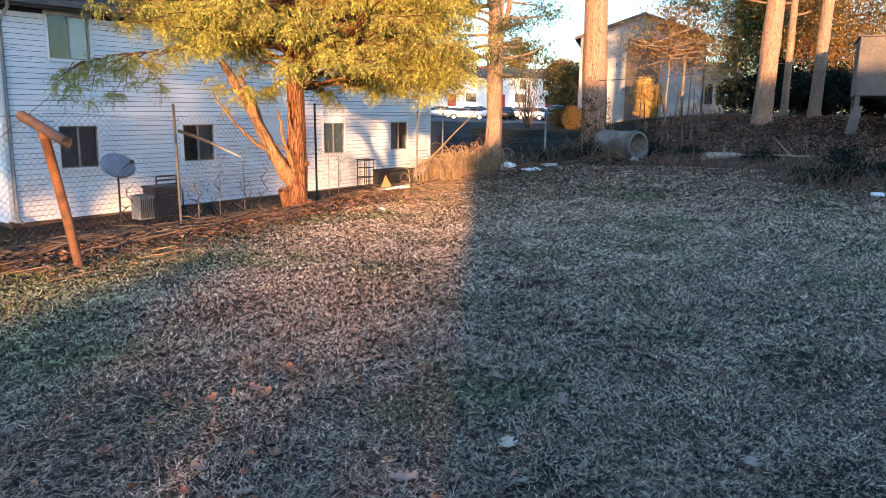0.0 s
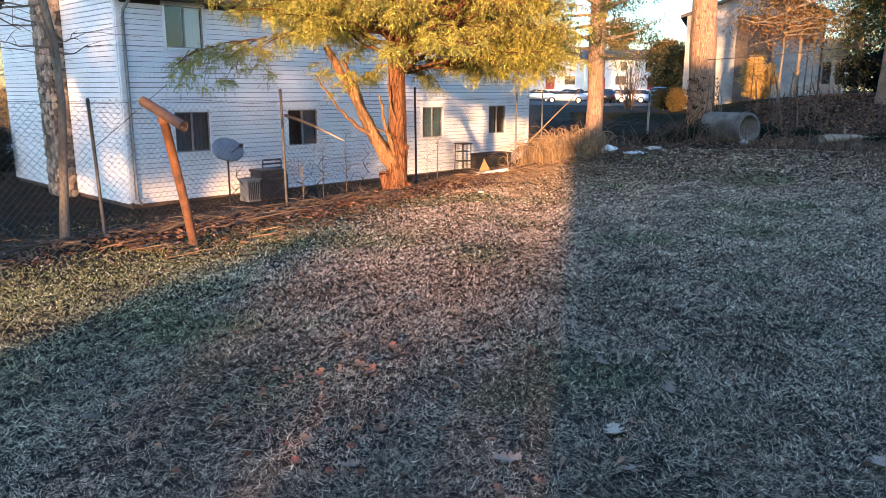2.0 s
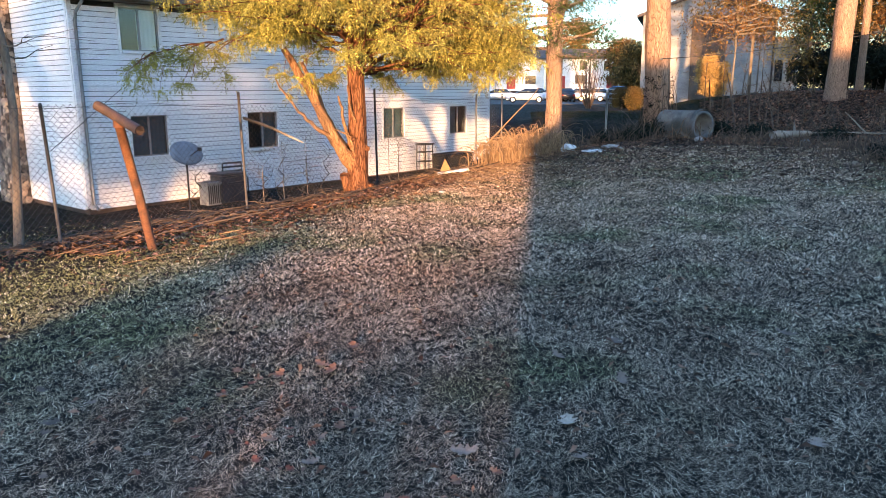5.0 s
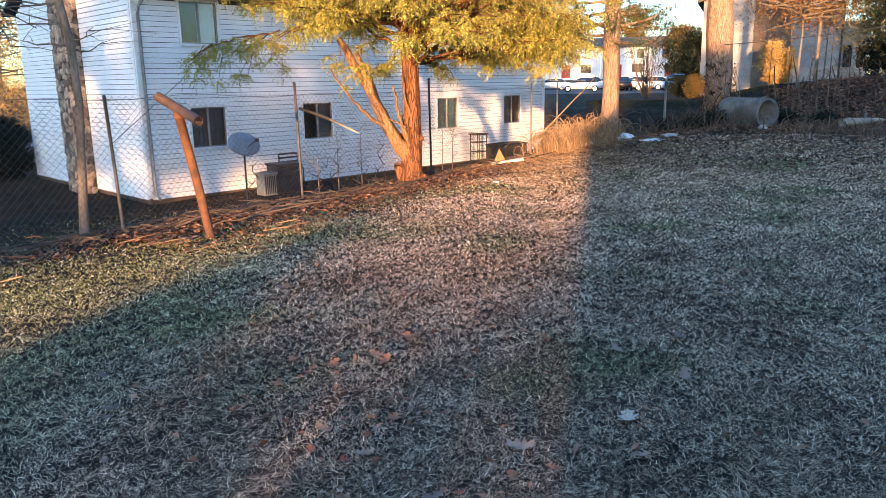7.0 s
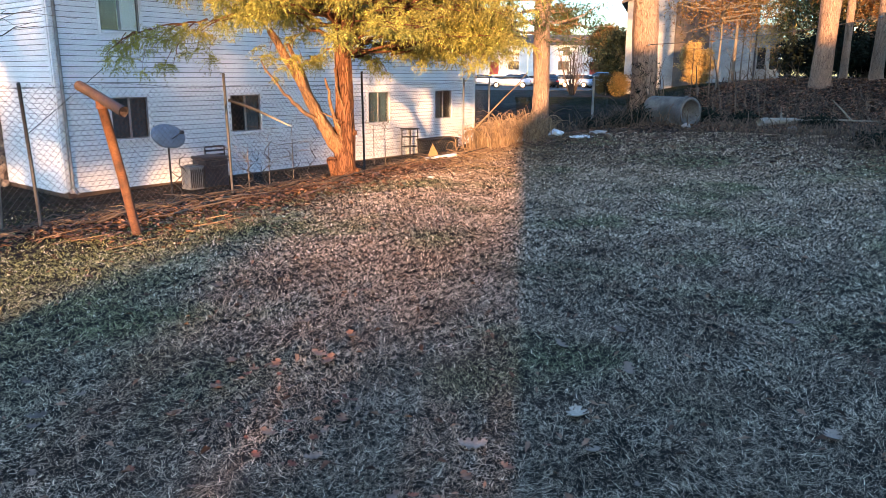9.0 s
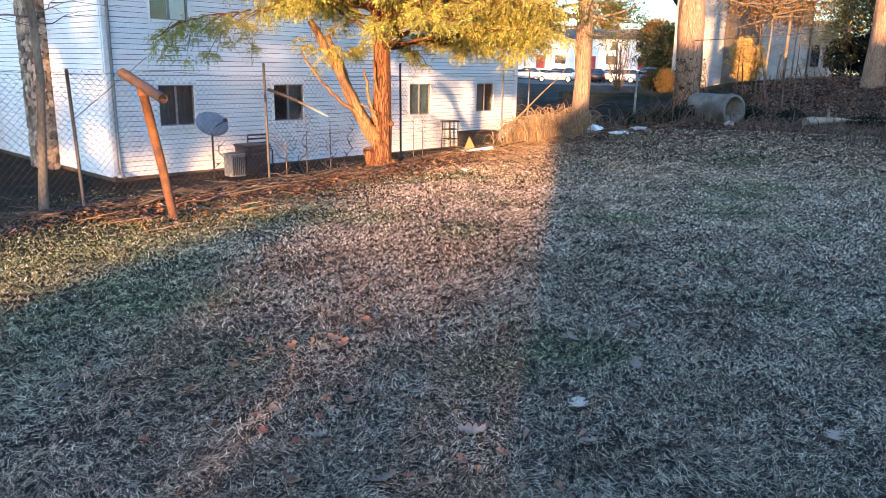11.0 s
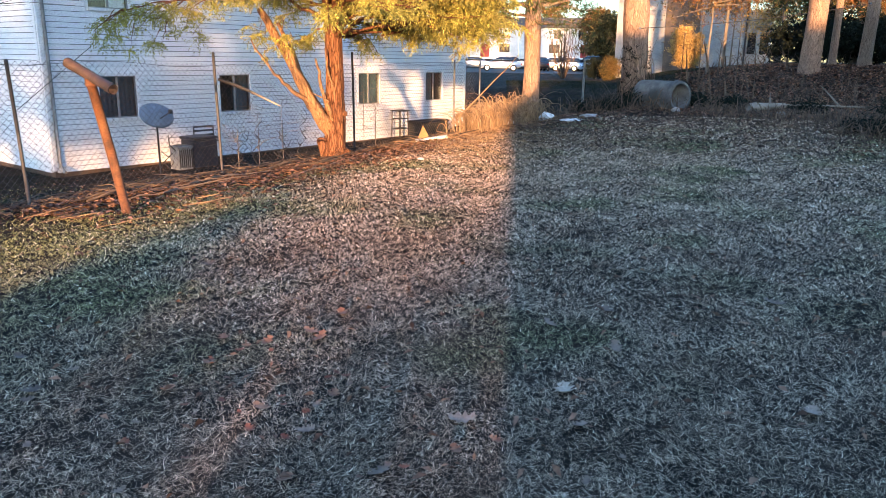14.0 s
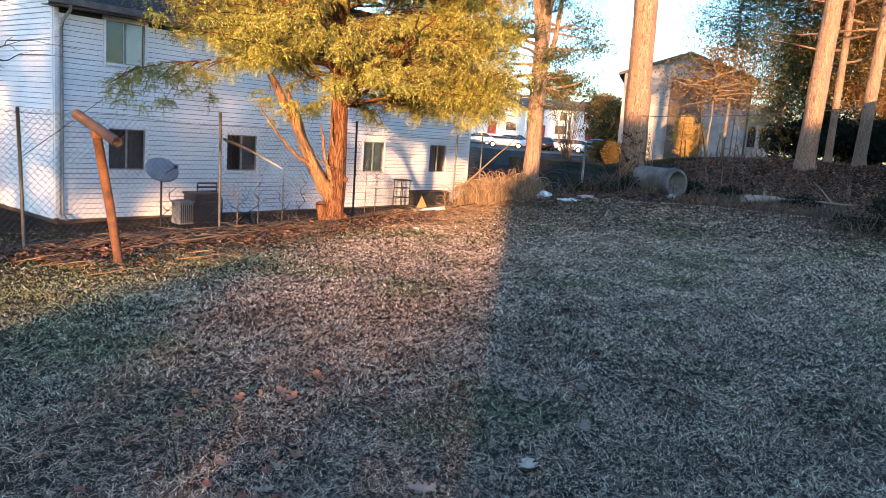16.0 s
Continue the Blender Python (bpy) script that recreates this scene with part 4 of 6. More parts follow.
# ---- things by the house wall ----
sd = thing("satellite_dish", "grey satellite dish, tinted blue for reflected sky, on a short mast by the house", "satellite dish", at=(9.62, 17.0, ground(9.62, 17.0) - 0.05))
part("mast", Soup().add(tube([(0, 0, 0), (0, 0, 1.45)], [0.025, 0.025], 10)).mesh("mast"), "darkpost", sd)
v, f = [], []
for i in range(8):
    rr = 0.40 * i / 7
    for k in range(28):
        th = 2 * math.pi * k / 28
        v.append((rr * 1.04 * math.cos(th), 0.10 * (rr / 0.4) ** 2, rr * 0.82 * math.sin(th)))
        if i:
            f.append(((i - 1) * 28 + k, (i - 1) * 28 + (k + 1) % 28, i * 28 + (k + 1) % 28, i * 28 + k))
dm = raw("reflector", v, f, True)
dob = part("reflector", dm, "dish", sd)
dob.matrix_basis = pose(0, -0.08, 1.56, -30, 8, -12)
md = dob.modifiers.new("thick", "SOLIDIFY")
md.thickness = 0.012
part("feed_arm", Soup().add(tube([(0, -0.05, 1.4), (0.12, -0.42, 1.62)], [0.014, 0.012], 8)).mesh("feed_arm"), "darkpost", sd)
part("receiver", box(0.08, -0.48, 1.58, 0.17, -0.40, 1.67, 0.012), "darkpost", sd)

ac = thing("condenser_unit", "grey slatted air-conditioner unit on the soil by the wall", "air conditioner", at=(10.5, 17.45, ground(10.5, 17.45)))
part("cabinet", box(-0.27, -0.27, 0, 0.27, 0.27, 0.66, 0.02), "acgrey", ac)
part("top_cover", box(-0.3, -0.3, 0.662, 0.3, 0.3, 0.72, 0.015), "acgrey", ac)
for k in range(7):
    part("slat", box(-0.24 + k * 0.075, -0.292, 0.06, -0.205 + k * 0.075, -0.272, 0.62, 0.004), "mortar", ac)
ac.scale = (0.76, 0.76, 0.84)
part("fan_guard", Soup().add(tube([(0, 0, 0.722), (0, 0, 0.75)], [0.26, 0.22], 20)).mesh("fan_guard"), "galv", ac)
bn = thing("storage_bin", "dark blue plastic bin by the house wall", "bin", at=(11.12, 17.55, ground(11.12, 17.55)))
part("body", box(-0.36, -0.3, 0, 0.36, 0.3, 0.72, 0.03), "binblue", bn)
part("lid", box(-0.39, -0.33, 0.722, 0.39, 0.33, 0.8, 0.03), "binblue", bn)
part("handle", box(-0.2, -0.37, 0.5, 0.2, -0.302, 0.55, 0.01), "binblue", bn)
gr = thing("garden_bench", "dark metal bench frame behind the bin", "bench", at=(11.75, 18.1, ground(11.75, 18.1)))
gr.scale = (0.62, 0.8, 1.0)
for x in (-0.5, 0.5):
    for y in (-0.15, 0.2):
        part("leg", box(x - 0.02, y - 0.02, 0, x + 0.02, y + 0.02, 0.95 if y > 0 else 0.55), "darkpost", gr)
for z in (0.7, 0.82, 0.93):
    part("back_rail", box(-0.48, 0.185, z, 0.48, 0.215, z + 0.05), "darkpost", gr)
part("seat", box(-0.48, -0.17, 0.551, 0.48, 0.2, 0.59), "darkpost", gr)
tb = thing("small_table", "small dark metal table against the house wall", "table", at=(19.7, 18.05, ground(19.7, 18.05)))
for x in (-0.24, 0.24):
    for y in (-0.18, 0.18):
        part("leg", Soup().add(tube([(x, y, 0), (x * 0.95, y * 0.95, 1.02)], [0.018, 0.018], 8)).mesh("leg"), "darkpost", tb)
part("top", box(-0.29, -0.23, 1.02, 0.29, 0.23, 1.06, 0.01), "darkpost", tb)
for z in (0.4, 0.74):
    part("shelf", box(-0.24, -0.18, z, 0.24, 0.18, z + 0.03, 0.008), "darkpost", tb)
tr = thing("stock_trough", "dark round-cornered trough standing by the house wall", "trough", at=(20.75, 17.6, ground(20.75, 17.6) - 0.03))
part("shell", box(-0.78, -0.36, 0, 0.78, 0.36, 0.66, 0.08), "tyre", tr)
part("rim", Soup().add(tube([(-0.76, -0.35, 0.67), (0.76, -0.35, 0.67), (0.76, 0.35, 0.67), (-0.76, 0.35, 0.67), (-0.76, -0.35, 0.67)], [0.035] * 5, 8)).mesh("rim"), "tyre", tr)
for z in (0.3, 0.46):
    part("rib", box(-0.74, -0.385, z, 0.74, -0.362, z + 0.04, 0.008), "tyre", tr)
bd = thing("white_board", "pale painted board lying on leaves", "board", at=pose(11.7, 10.0, ground(11.7, 10.0) + 0.06, 0, -9, -50))
part("plank", box(-0.34, -0.07, -0.04, 0.34, 0.07, 0.04, 0.008), "whiteplastic", bd)
yw = thing("wood_offcut", "yellow split wood offcut propped on the board", "wood", at=pose(11.72, 10.25, ground(11.7, 10.2) + 0.1, 0, 0, -45))
part("block", raw("block", [(-0.1, -0.04, 0), (0.14, -0.04, 0), (0.02, -0.03, 0.22), (0.0, -0.03, 0.26), (-0.1, 0.04, 0), (0.14, 0.04, 0), (0.02, 0.03, 0.22), (0.0, 0.03, 0.26)], [(0, 1, 2, 3), (7, 6, 5, 4), (0, 4, 5, 1), (1, 5, 6, 2), (2, 6, 7, 3), (3, 7, 4, 0)]), "wood", yw)

# ---- concrete pipe and rubbish ----
pd, pl = 0.78, 1.35
pc = pol(22.75, 21.3)
pr = thing("concrete_pipe", "grey concrete drain pipe lying on its side", "pipe", at=pc + Vector((0, 0, pd / 2 - 0.04)))
ax = (Vector((math.cos(radians(22)), math.sin(radians(22)), 0)) * -0.75 + Vector((math.sin(radians(22)), -math.cos(radians(22)), 0)) * 0.80).normalized()
a, b = -ax * pl / 2, ax * pl / 2
s = Soup().add(tube([a, b], [pd / 2, pd / 2], 40, caps=False))
i_ = tube([a, b], [pd / 2 - 0.075] * 2, 40, caps=False)
s.add((i_[0], [q[::-1] for q in i_[1]]))
for e in (0, 40):
    s.f += [(e + k, e + (k + 1) % 40, 80 + e + (k + 1) % 40, 80 + e + k) for k in range(40)]
part("barrel", s.mesh("barrel"), "concrete", pr)
s = Soup().add(tube([b - ax * 0.12, b - ax * 0.002], [pd / 2 + 0.035] * 2, 40, caps=False))
part("bell_rim", s.mesh("bell_rim"), "concrete", pr)


lg = thing("fallen_log", "pale weathered log lying in dead leaves", "log", at=pol(15.6, 20.0) + Vector((0, 0, 0.12)))
part("stem", Soup().add(tube(bend((-0.5, 0.28, 0.09), (0.5, -0.3, 0.1), 8, 0, 0.008, random.Random(3)), [0.085, 0.09, 0.088, 0.085, 0.082, 0.08, 0.075, 0.07, 0.06], 14, 0.2)).mesh("stem"), "board", lg)
part("branch_stub", Soup().add(tube([(0.1, -0.06, 0.14), (0.2, -0.02, 0.3), (0.24, 0.0, 0.42)], [0.03, 0.022, 0.012], 8, 0.2)).mesh("branch_stub"), "board", lg)
for k, (deg, d, h, lean, rr) in enumerate(((20.9, 23.4, 1.5, 0.12, 0.025), (20.1, 23.0, 1.2, -0.3, 0.02), (19.2, 23.8, 1.7, 0.35, 0.022), (18.3, 23.2, 1.3, 0.1, 0.025), (17.4, 23.6, 1.1, -0.15, 0.02), (16.6, 23.0, 1.4, 0.4, 0.018))):
    p = pol(deg, d)
    sk = thing("wooden_stake", "thin grey leaning wooden stake at the wood's edge", "stake", "leaning stakes", at=p)
    part("shaft", Soup().add(tube([(0, 0, -0.15), (-lean * 0.2, lean * 0.45, h * 0.5), (-lean * 0.4, lean, h)], [rr, rr * 0.9, rr * 0.6], 8, 0.2)).mesh("shaft"), "twig", sk)


def lump(name, label, category, at, size, mat, seed, squash=0.6, group=""):
    bm = bmesh.new()
    bmesh.ops.create_icosphere(bm, subdivisions=3, radius=1)
    for v in bm.verts:
        n = noise.noise(v.co * 1.3 + Vector((seed * 7, 0, 0))) * 0.45 + noise.noise(v.co * 3.1 + Vector((seed, 5, 0))) * 0.2
        v.co = v.co * (1 + n)
        v.co = Vector((v.co.x * size, v.co.y * size, v.co.z * size * squash))
    ob = part(name, bm, mat)
    ob.location = at + Vector((0, 0, size * squash * 0.6))
    ob.data.polygons.foreach_set("use_smooth", [True] * len(ob.data.polygons))
    return tagged(ob, label, category, group)


lump("stone", "pale stone at the mouth of the pipe", "stone", pol(21.6, 19.9), 0.11, "palestone", 3, 0.8)
lump("stone", "grey stone half sunk in leaf litter", "stone", pol(14.6, 19.4), 0.12, "concrete", 4, 0.8)
lump("plastic_bag", "crumpled white plastic bag on dead leaves", "rubbish", pol(33.7, 18.3), 0.11, "whiteplastic", 5, 0.8, "rubbish")
lump("plastic_bag", "crumpled white plastic bag on dead leaves", "rubbish", pol(31.1, 18.9), 0.17, "whiteplastic", 6, 0.7, "rubbish")
lump("plastic_sheet", "flattened white plastic sheet on the soil", "rubbish", pol(29.2, 18.0), 0.28, "whiteplastic", 7, 0.12, "rubbish")
lump("plastic_sheet", "dirty pale sheet among dead leaves", "rubbish", pol(27.8, 18.7), 0.24, "palestone", 8, 0.2, "rubbish")
lump("paper_scrap", "small white scrap in the leaf litter", "rubbish", pol(40.8, 12.6), 0.05, "whiteplastic", 9, 0.5, "rubbish")
lump("paper_scrap", "small white scrap at the foot of the cedar", "rubbish", pol(45.0, 13.7), 0.07, "whiteplastic", 10, 0.4, "rubbish")
lump("paper_scrap", "small white scrap beside the woods", "rubbish", pol(5.4, 15.5), 0.12, "whiteplastic", 12, 0.4, "rubbish")

# ---- brush and saplings ----
R = random.Random(8)


def brush(name, label, centre, n, spread, hmax, mat, seed, lean=0.7, rmax=0.012, group="brush piles", category="brush", arch=0.06):
    r = random.Random(seed)
    t = thing(name, label, category, group, at=centre)
    s = Soup()
    for k in range(n):
        a = Vector((r.gauss(0, spread), r.gauss(0, spread), 0))
        a.z = ground(centre.x + a.x, centre.y + a.y) - centre.z + r.uniform(0, 0.1)
        d = Vector((r.uniform(-1, 1), r.uniform(-1, 1), 0)) * lean * hmax * 1.4
        e = a + d * r.uniform(0.3, 1) + Vector((0, 0, hmax * r.uniform(0.1, 1.0) ** 1.6))
        pts = bend(a, e, 4, -arch, 0.04, r)
        rr = r.uniform(0.3, 1) * rmax
        s.add(tube(pts, [rr, rr * 0.9, rr * 0.75, rr * 0.6, rr * 0.3], 4, caps=False))
    tagged(part("brushwood", s.mesh("brushwood", False), mat, t), kind="stuff")
    return t


brush("brush_pile", "heap of dry sunlit canes and straw", pol(35.7, 17.3), 330, 0.34, 0.5, "cane", 1, lean=1.1, rmax=0.013, arch=0.25)
brush("brush_pile", "heap of dry sunlit canes and straw", pol(34.5, 18.7), 420, 0.42, 0.7, "cane", 2, lean=1.1, rmax=0.014, arch=0.3)
brush("brush_pile", "heap of dry canes under the pine", pol(33.4, 20.2), 200, 0.4, 0.45, "cane", 12, lean=1.0, rmax=0.012, arch=0.25)
s = Soup()
cn = thing("fallen_branch", "long bare branch leaning out of the brush pile", "branch", at=(14.0, 11.0, ground(14, 11)))
cz = ground(14, 11)
for p, q, rr in (((13.95, 11.1, 0.25), (14.55, 9.75, 1.75), 0.026), ((14.1, 10.8, 0.5), (14.4, 9.9, 0.45), 0.018), ((14.2, 10.5, 0.8), (14.55, 10.2, 0.3), 0.016)):
    s.add(tube([Vector(v) - Vector((14, 11, cz)) for v in bend(p, q, 6, 0.03, 0.01, R)], [rr * (1 - i / 9) for i in range(7)], 7, 0.15))
part("limb", s.mesh("limb"), "cane", cn)
for k, (deg, d, n, sp, h) in enumerate(((30.5, 20.5, 160, 0.6, 0.55), (27.5, 21.0, 220, 0.6, 0.7), (26.0, 20.6, 200, 0.5, 1.0), (24.9, 22.0, 160, 0.35, 1.3), (19.5, 22.0, 200, 0.9, 0.8), (17.0, 19.5, 320, 1.0, 0.55), (14.0, 19.0, 320, 1.1, 0.5),
                                        (10.5, 19.0, 320, 1.1, 0.55), (8.0, 16.5, 420, 0.6, 0.8), (5.0, 18.5, 320, 1.0, 0.7), (12.5, 23.5, 260, 1.3, 0.7), (8.5, 23.0, 260, 1.3, 0.8), (16.0, 25.0, 220, 1.2, 0.9), (20.0, 27.0, 150, 1.6, 1.2), (17.5, 29.0, 120, 1.4, 1.4))):
    brush("brush_heap", "low heap of grey dead branches and weeds", pol(deg, d), int(n * 0.75), sp, h * 0.6, "twig", 30 + k, rmax=0.013)
fb = thing("fallen_branch", "bleached fallen branch on the brush", "branch", at=pol(12.0, 20.5) + Vector((0, 0, 0.25)))
vr = Vector((math.sin(radians(12)), -math.cos(radians(12)), 0))
part("limb", Soup().add(tube(bend(-vr * 1.6, vr * 0.95 + Vector((0, 0, 0.0)), 7, 0.02, 0.01, R), [0.024] * 7 + [0.012], 7, 0.15)).add(tube(bend(vr * 0.35, -vr * 0.15 + Vector((0, 0, 0.5)), 4, 0, 0.02, R), [0.022, 0.02, 0.018, 0.015, 0.01], 6)).mesh("limb"), "board", fb)


def sapling(name, label, base, height, rad, seed, branches=10, bark="greybark", lean=(0, 0), group="saplings"):
    r = random.Random(seed)
    b = Vector(base)
    top = b + Vector((lean[0], lean[1], height))
    lim = []
    for k in range(branches):
        u = r.uniform(0.3, 0.95)
        a = b.lerp(top, u)
        az = r.uniform(0, 6.283)
        L = height * r.uniform(0.12, 0.3)
        lim.append((a, a + Vector((math.cos(az) * L, math.sin(az) * L, L * r.uniform(0.1, 0.9))), rad * 0.35, 0.5, 5, -0.05))
    return limb_tree(name, label, b, [b, b + Vector((lean[0] * 0.05, lean[1] * 0.05, height * 0.3)), b + Vector((lean[0] * 0.35, lean[1] * 0.35, height * 0.65)), top], [rad, rad * 0.9, rad * 0.6, rad * 0.15], lim, bark, None, seed=seed, group=group, segs=10, rough=0.1)


SX = [(3.06, -0.2), (3.13, 0.6), (3.2, 1.5), (3.18, 2.2), (3.07, 2.9), (2.85, 4.0), (2.5, 6.4)]
sr = random.Random(61)
sl_ = []
for k in range(20):
    j = sr.choice((3, 4, 4, 5, 5))
    a = Vector((SX[j][0], 9.75, SX[j][1])) + Vector((0, 0, sr.uniform(-0.3, 0.3)))
    az_ = sr.uniform(0, 6.283)
    sl_.append((a, a + Vector((math.cos(az_), math.sin(az_), sr.uniform(-0.1, 0.6))) * sr.uniform(0.7, 1.6), 0.012, 0.4, 6, 0.08))
limb_tree("sapling", "bare grey young tree standing by the fence", (3.06, 9.75, -0.2), [(x, 9.75, z) for x, z in SX], [0.06, 0.05, 0.046, 0.044, 0.042, 0.034, 0.008], sl_, "greybark", None, seed=61, group="saplings", segs=14, rough=0.2)
for k, (x, y, h) in enumerate(((8.2, 11.2, 1.0), (9.0, 11.5, 1.3), (7.6, 11.0, 0.9), (10.2, 11.6, 1.1), (17.3, 17.5, 1.9), (12.0, 11.9, 1.0))):
    sapling("sapling", "thin leafless weed stem by the fence", (x, y, ground(x, y)), h, 0.012, 70 + k, 8)
for k in range(5):
    p = pol(16.5 + k * 1.24, 23.5 + (k * 37 % 7) * 0.5)
    sapling("sapling", "thin leafless stem at the edge of the woods", p, 1.6 + (k * 13 % 5) * 0.35, 0.018, 90 + k, 6, bark="twig", lean=((k % 3 - 1) * 0.3, 0))
# dry vines on the fence
for k, (x, h) in enumerate(((7.42, 0.95), (8.6, 1.0), (7.05, 0.7), (9.7, 0.8), (5.6, 0.75), (8.05, 0.6))):
    y = fence_y(x) + 0.06
    vn = thing("dry_vine", "dark twisted dry vine on the chain-link fence", "vine", "fence vines", at=(x, y, ground(x, y)))
    pts = [(0.07 * math.sin(j * 1.7 + k) + 0.02 * j, 0.03 * math.cos(j * 2.1 + k), h * j / 9) for j in range(10)]
    s = Soup().add(tube(pts, [0.016 * (1 - j / 12) for j in range(10)], 6, 0.3))
    part("stem", s.mesh("stem"), "darkpost", vn)
    for j in (3, 5, 7):
        p = Vector(pts[j])
        part("shoot", Soup().add(tube(bend(p, p + Vector((0.16 * math.sin(k * 3 + j), 0.03, 0.14)), 3, 0.03, 0.05, R), [0.008, 0.007, 0.005, 0.003], 5)).mesh("shoot"), "darkpost", vn)

# a tree beside the lawn, whose broken limb reaches over the fence
bt = pol(86, 9.4)
bz = bt.z - 0.1
limb_tree("bare_tree", "bare tree with a broken limb reaching over the fence", (bt.x, bt.y, bz), [(bt.x, bt.y, bz), (bt.x, bt.y, bz + 1.2), (bt.x + 0.1, bt.y, bz + 3.5), (bt.x, bt.y, bz + 8)], [0.2, 0.15, 0.13, 0.05],
          [((bt.x + 0.05, bt.y, 3.35), (2.3, 9.15, 2.55), 0.032, 0.6, 4, 0.03), ((2.15, 9.15, 2.58), (2.62, 9.0, 3.9), 0.03, 0.7, 4, 0.0), ((2.1, 9.15, 2.55), (2.35, 9.1, 2.12), 0.018, 0.7, 3, -0.05), ((1.7, 9.2, 2.8), (2.0, 9.2, 3.2), 0.02, 0.6, 3, 0.0), ((2.0, 9.2, 2.65), (2.62, 9.1, 2.32), 0.02, 0.6, 4, 0.0)],
          "twig", None, seed=88, segs=12, rough=0.15)

# many-stemmed bare shrub by the parked cars
cm = thing("bare_shrub", "many-stemmed bare ornamental shrub by the parking area", "shrub", at=pol(29.75, 56))
s = Soup()
for k in range(26):
    az, sp = R.uniform(0, 6.283), R.uniform(0.3, 1.5)
    e = Vector((math.cos(az) * sp, math.sin(az) * sp, R.uniform(3.2, 5.0)))
    pts = bend(Vector((math.cos(az) * 0.15, math.sin(az) * 0.15, 0)), e, 6, 0.25, 0.02, R)
    s.add(tube(pts, [0.034 * (1 - i / 7.5) for i in range(7)], 5))
    for j in range(7):
        i = R.randint(2, 5)
        s.add(tube([pts[i], pts[i] + Vector((R.uniform(-0.6, 0.6), R.uniform(-0.6, 0.6), R.uniform(0.3, 1.0)))], [0.015, 0.005], 3))
tagged(part("stem_clump", s.mesh("stem_clump", False), "twig", cm), kind="stuff")


def bush(name, label, at, w, h, leaf, seed, per=60, n=160, length=0.1, width=0.04):
    r = random.Random(seed)
    t = thing(name, label, "bush", at=at)
    cs = []
    while len(cs) < n:
        p = Vector((r.uniform(-1, 1), r.uniform(-1, 1), r.uniform(0, 1)))
        if p.x ** 2 + p.y ** 2 + (2 * p.z - 1) ** 2 < 1.0 + 0.25 * noise.noise(p * 3):
            cs.append((p.x * w / 2, p.y * w / 2, p.z * h + 0.05))
    part("crown", leafmesh("crown", cs, per, 0.12, length, width, 0.1, seed), leaf, t)
    part("stem", Soup().add(tube([(0, 0, -0.1), (0.02, 0, h * 0.5)], [0.06, 0.03], 8)).mesh("stem"), "greybark", t)
    return t


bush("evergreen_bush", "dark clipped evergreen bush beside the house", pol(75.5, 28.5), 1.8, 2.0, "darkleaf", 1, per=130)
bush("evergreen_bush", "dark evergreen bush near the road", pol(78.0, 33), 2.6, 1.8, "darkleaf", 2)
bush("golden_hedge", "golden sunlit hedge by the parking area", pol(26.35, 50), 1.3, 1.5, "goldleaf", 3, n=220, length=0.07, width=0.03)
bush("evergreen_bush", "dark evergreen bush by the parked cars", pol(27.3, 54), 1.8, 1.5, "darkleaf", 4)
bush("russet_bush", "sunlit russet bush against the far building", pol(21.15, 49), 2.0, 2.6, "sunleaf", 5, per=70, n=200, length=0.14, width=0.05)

# near-black shrubs fill the wood's foot, where shade makes it dark
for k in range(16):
    bush("shade_shrub", "near-black shrub standing in for shade under the woodland trees", pol(1.0 + k * 0.9, 32.5 + (k * 5 % 4)), 2.2, 1.5 + (k * 7 % 5) * 0.2, "darkleaf", 400 + k, per=30, n=100, length=0.16, width=0.07)

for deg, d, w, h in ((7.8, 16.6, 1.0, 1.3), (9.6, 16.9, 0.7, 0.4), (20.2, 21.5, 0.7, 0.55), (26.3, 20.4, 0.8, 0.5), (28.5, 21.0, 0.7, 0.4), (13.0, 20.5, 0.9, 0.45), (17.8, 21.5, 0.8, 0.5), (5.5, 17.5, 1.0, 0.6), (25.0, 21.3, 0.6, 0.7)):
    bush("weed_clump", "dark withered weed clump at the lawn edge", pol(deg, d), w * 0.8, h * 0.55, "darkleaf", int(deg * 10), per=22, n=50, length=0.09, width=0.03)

# a cable strung from trunk to trunk
ca, cz_ = pol(24.6, 22.85, 2.55), pol(10.0, 28.75, 3.55)
cb_ = thing("cable", "thin dark cable strung between the pine trunks", "cable", at=ca)
part("strand", Soup().add(tube([v - ca for v in bend(ca, cz_, 24, 0.12)], [0.011] * 25, 5)).mesh("strand"), "darkpost", cb_)
for v, nm in ((ca, "staple"), (cz_, "staple")):
    part(nm, box(v.x - ca.x - 0.03, v.y - ca.y - 0.03, v.z - ca.z - 0.03, v.x - ca.x + 0.03, v.y - ca.y + 0.03, v.z - ca.z + 0.03, 0.008), "galv", cb_)

# ---- distance: parking area, cars, houses ----
c = [pol(42, 72), pol(26.5, 72), pol(26.5, 101), pol(42, 101)]
me = raw("parking_area", [(v.x, v.y, ground(v.x, v.y) + h) for h in (0.05, -0.2) for v in c], [(3, 2, 1, 0), (4, 5, 6, 7)] + [(i, (i + 1) % 4, 4 + (i + 1) % 4, 4 + i) for i in range(4)])
tagged(part("parking_area", me, "asphalt"), "grey asphalt parking area", "road", kind="structure")


def loft(name, secs):
    """Skin of equal closed sections, capped."""
    n = len(secs[0])
    v = [p for s in secs for p in s]
    f = [((i - 1) * n + k, (i - 1) * n + (k + 1) % n, i * n + (k + 1) % n, i * n + k) for i in range(1, len(secs)) for k in range(n)]
    f += [tuple(range(n))[::-1], tuple((len(secs) - 1) * n + k for k in range(n))]
    return raw(name, v, f, True)


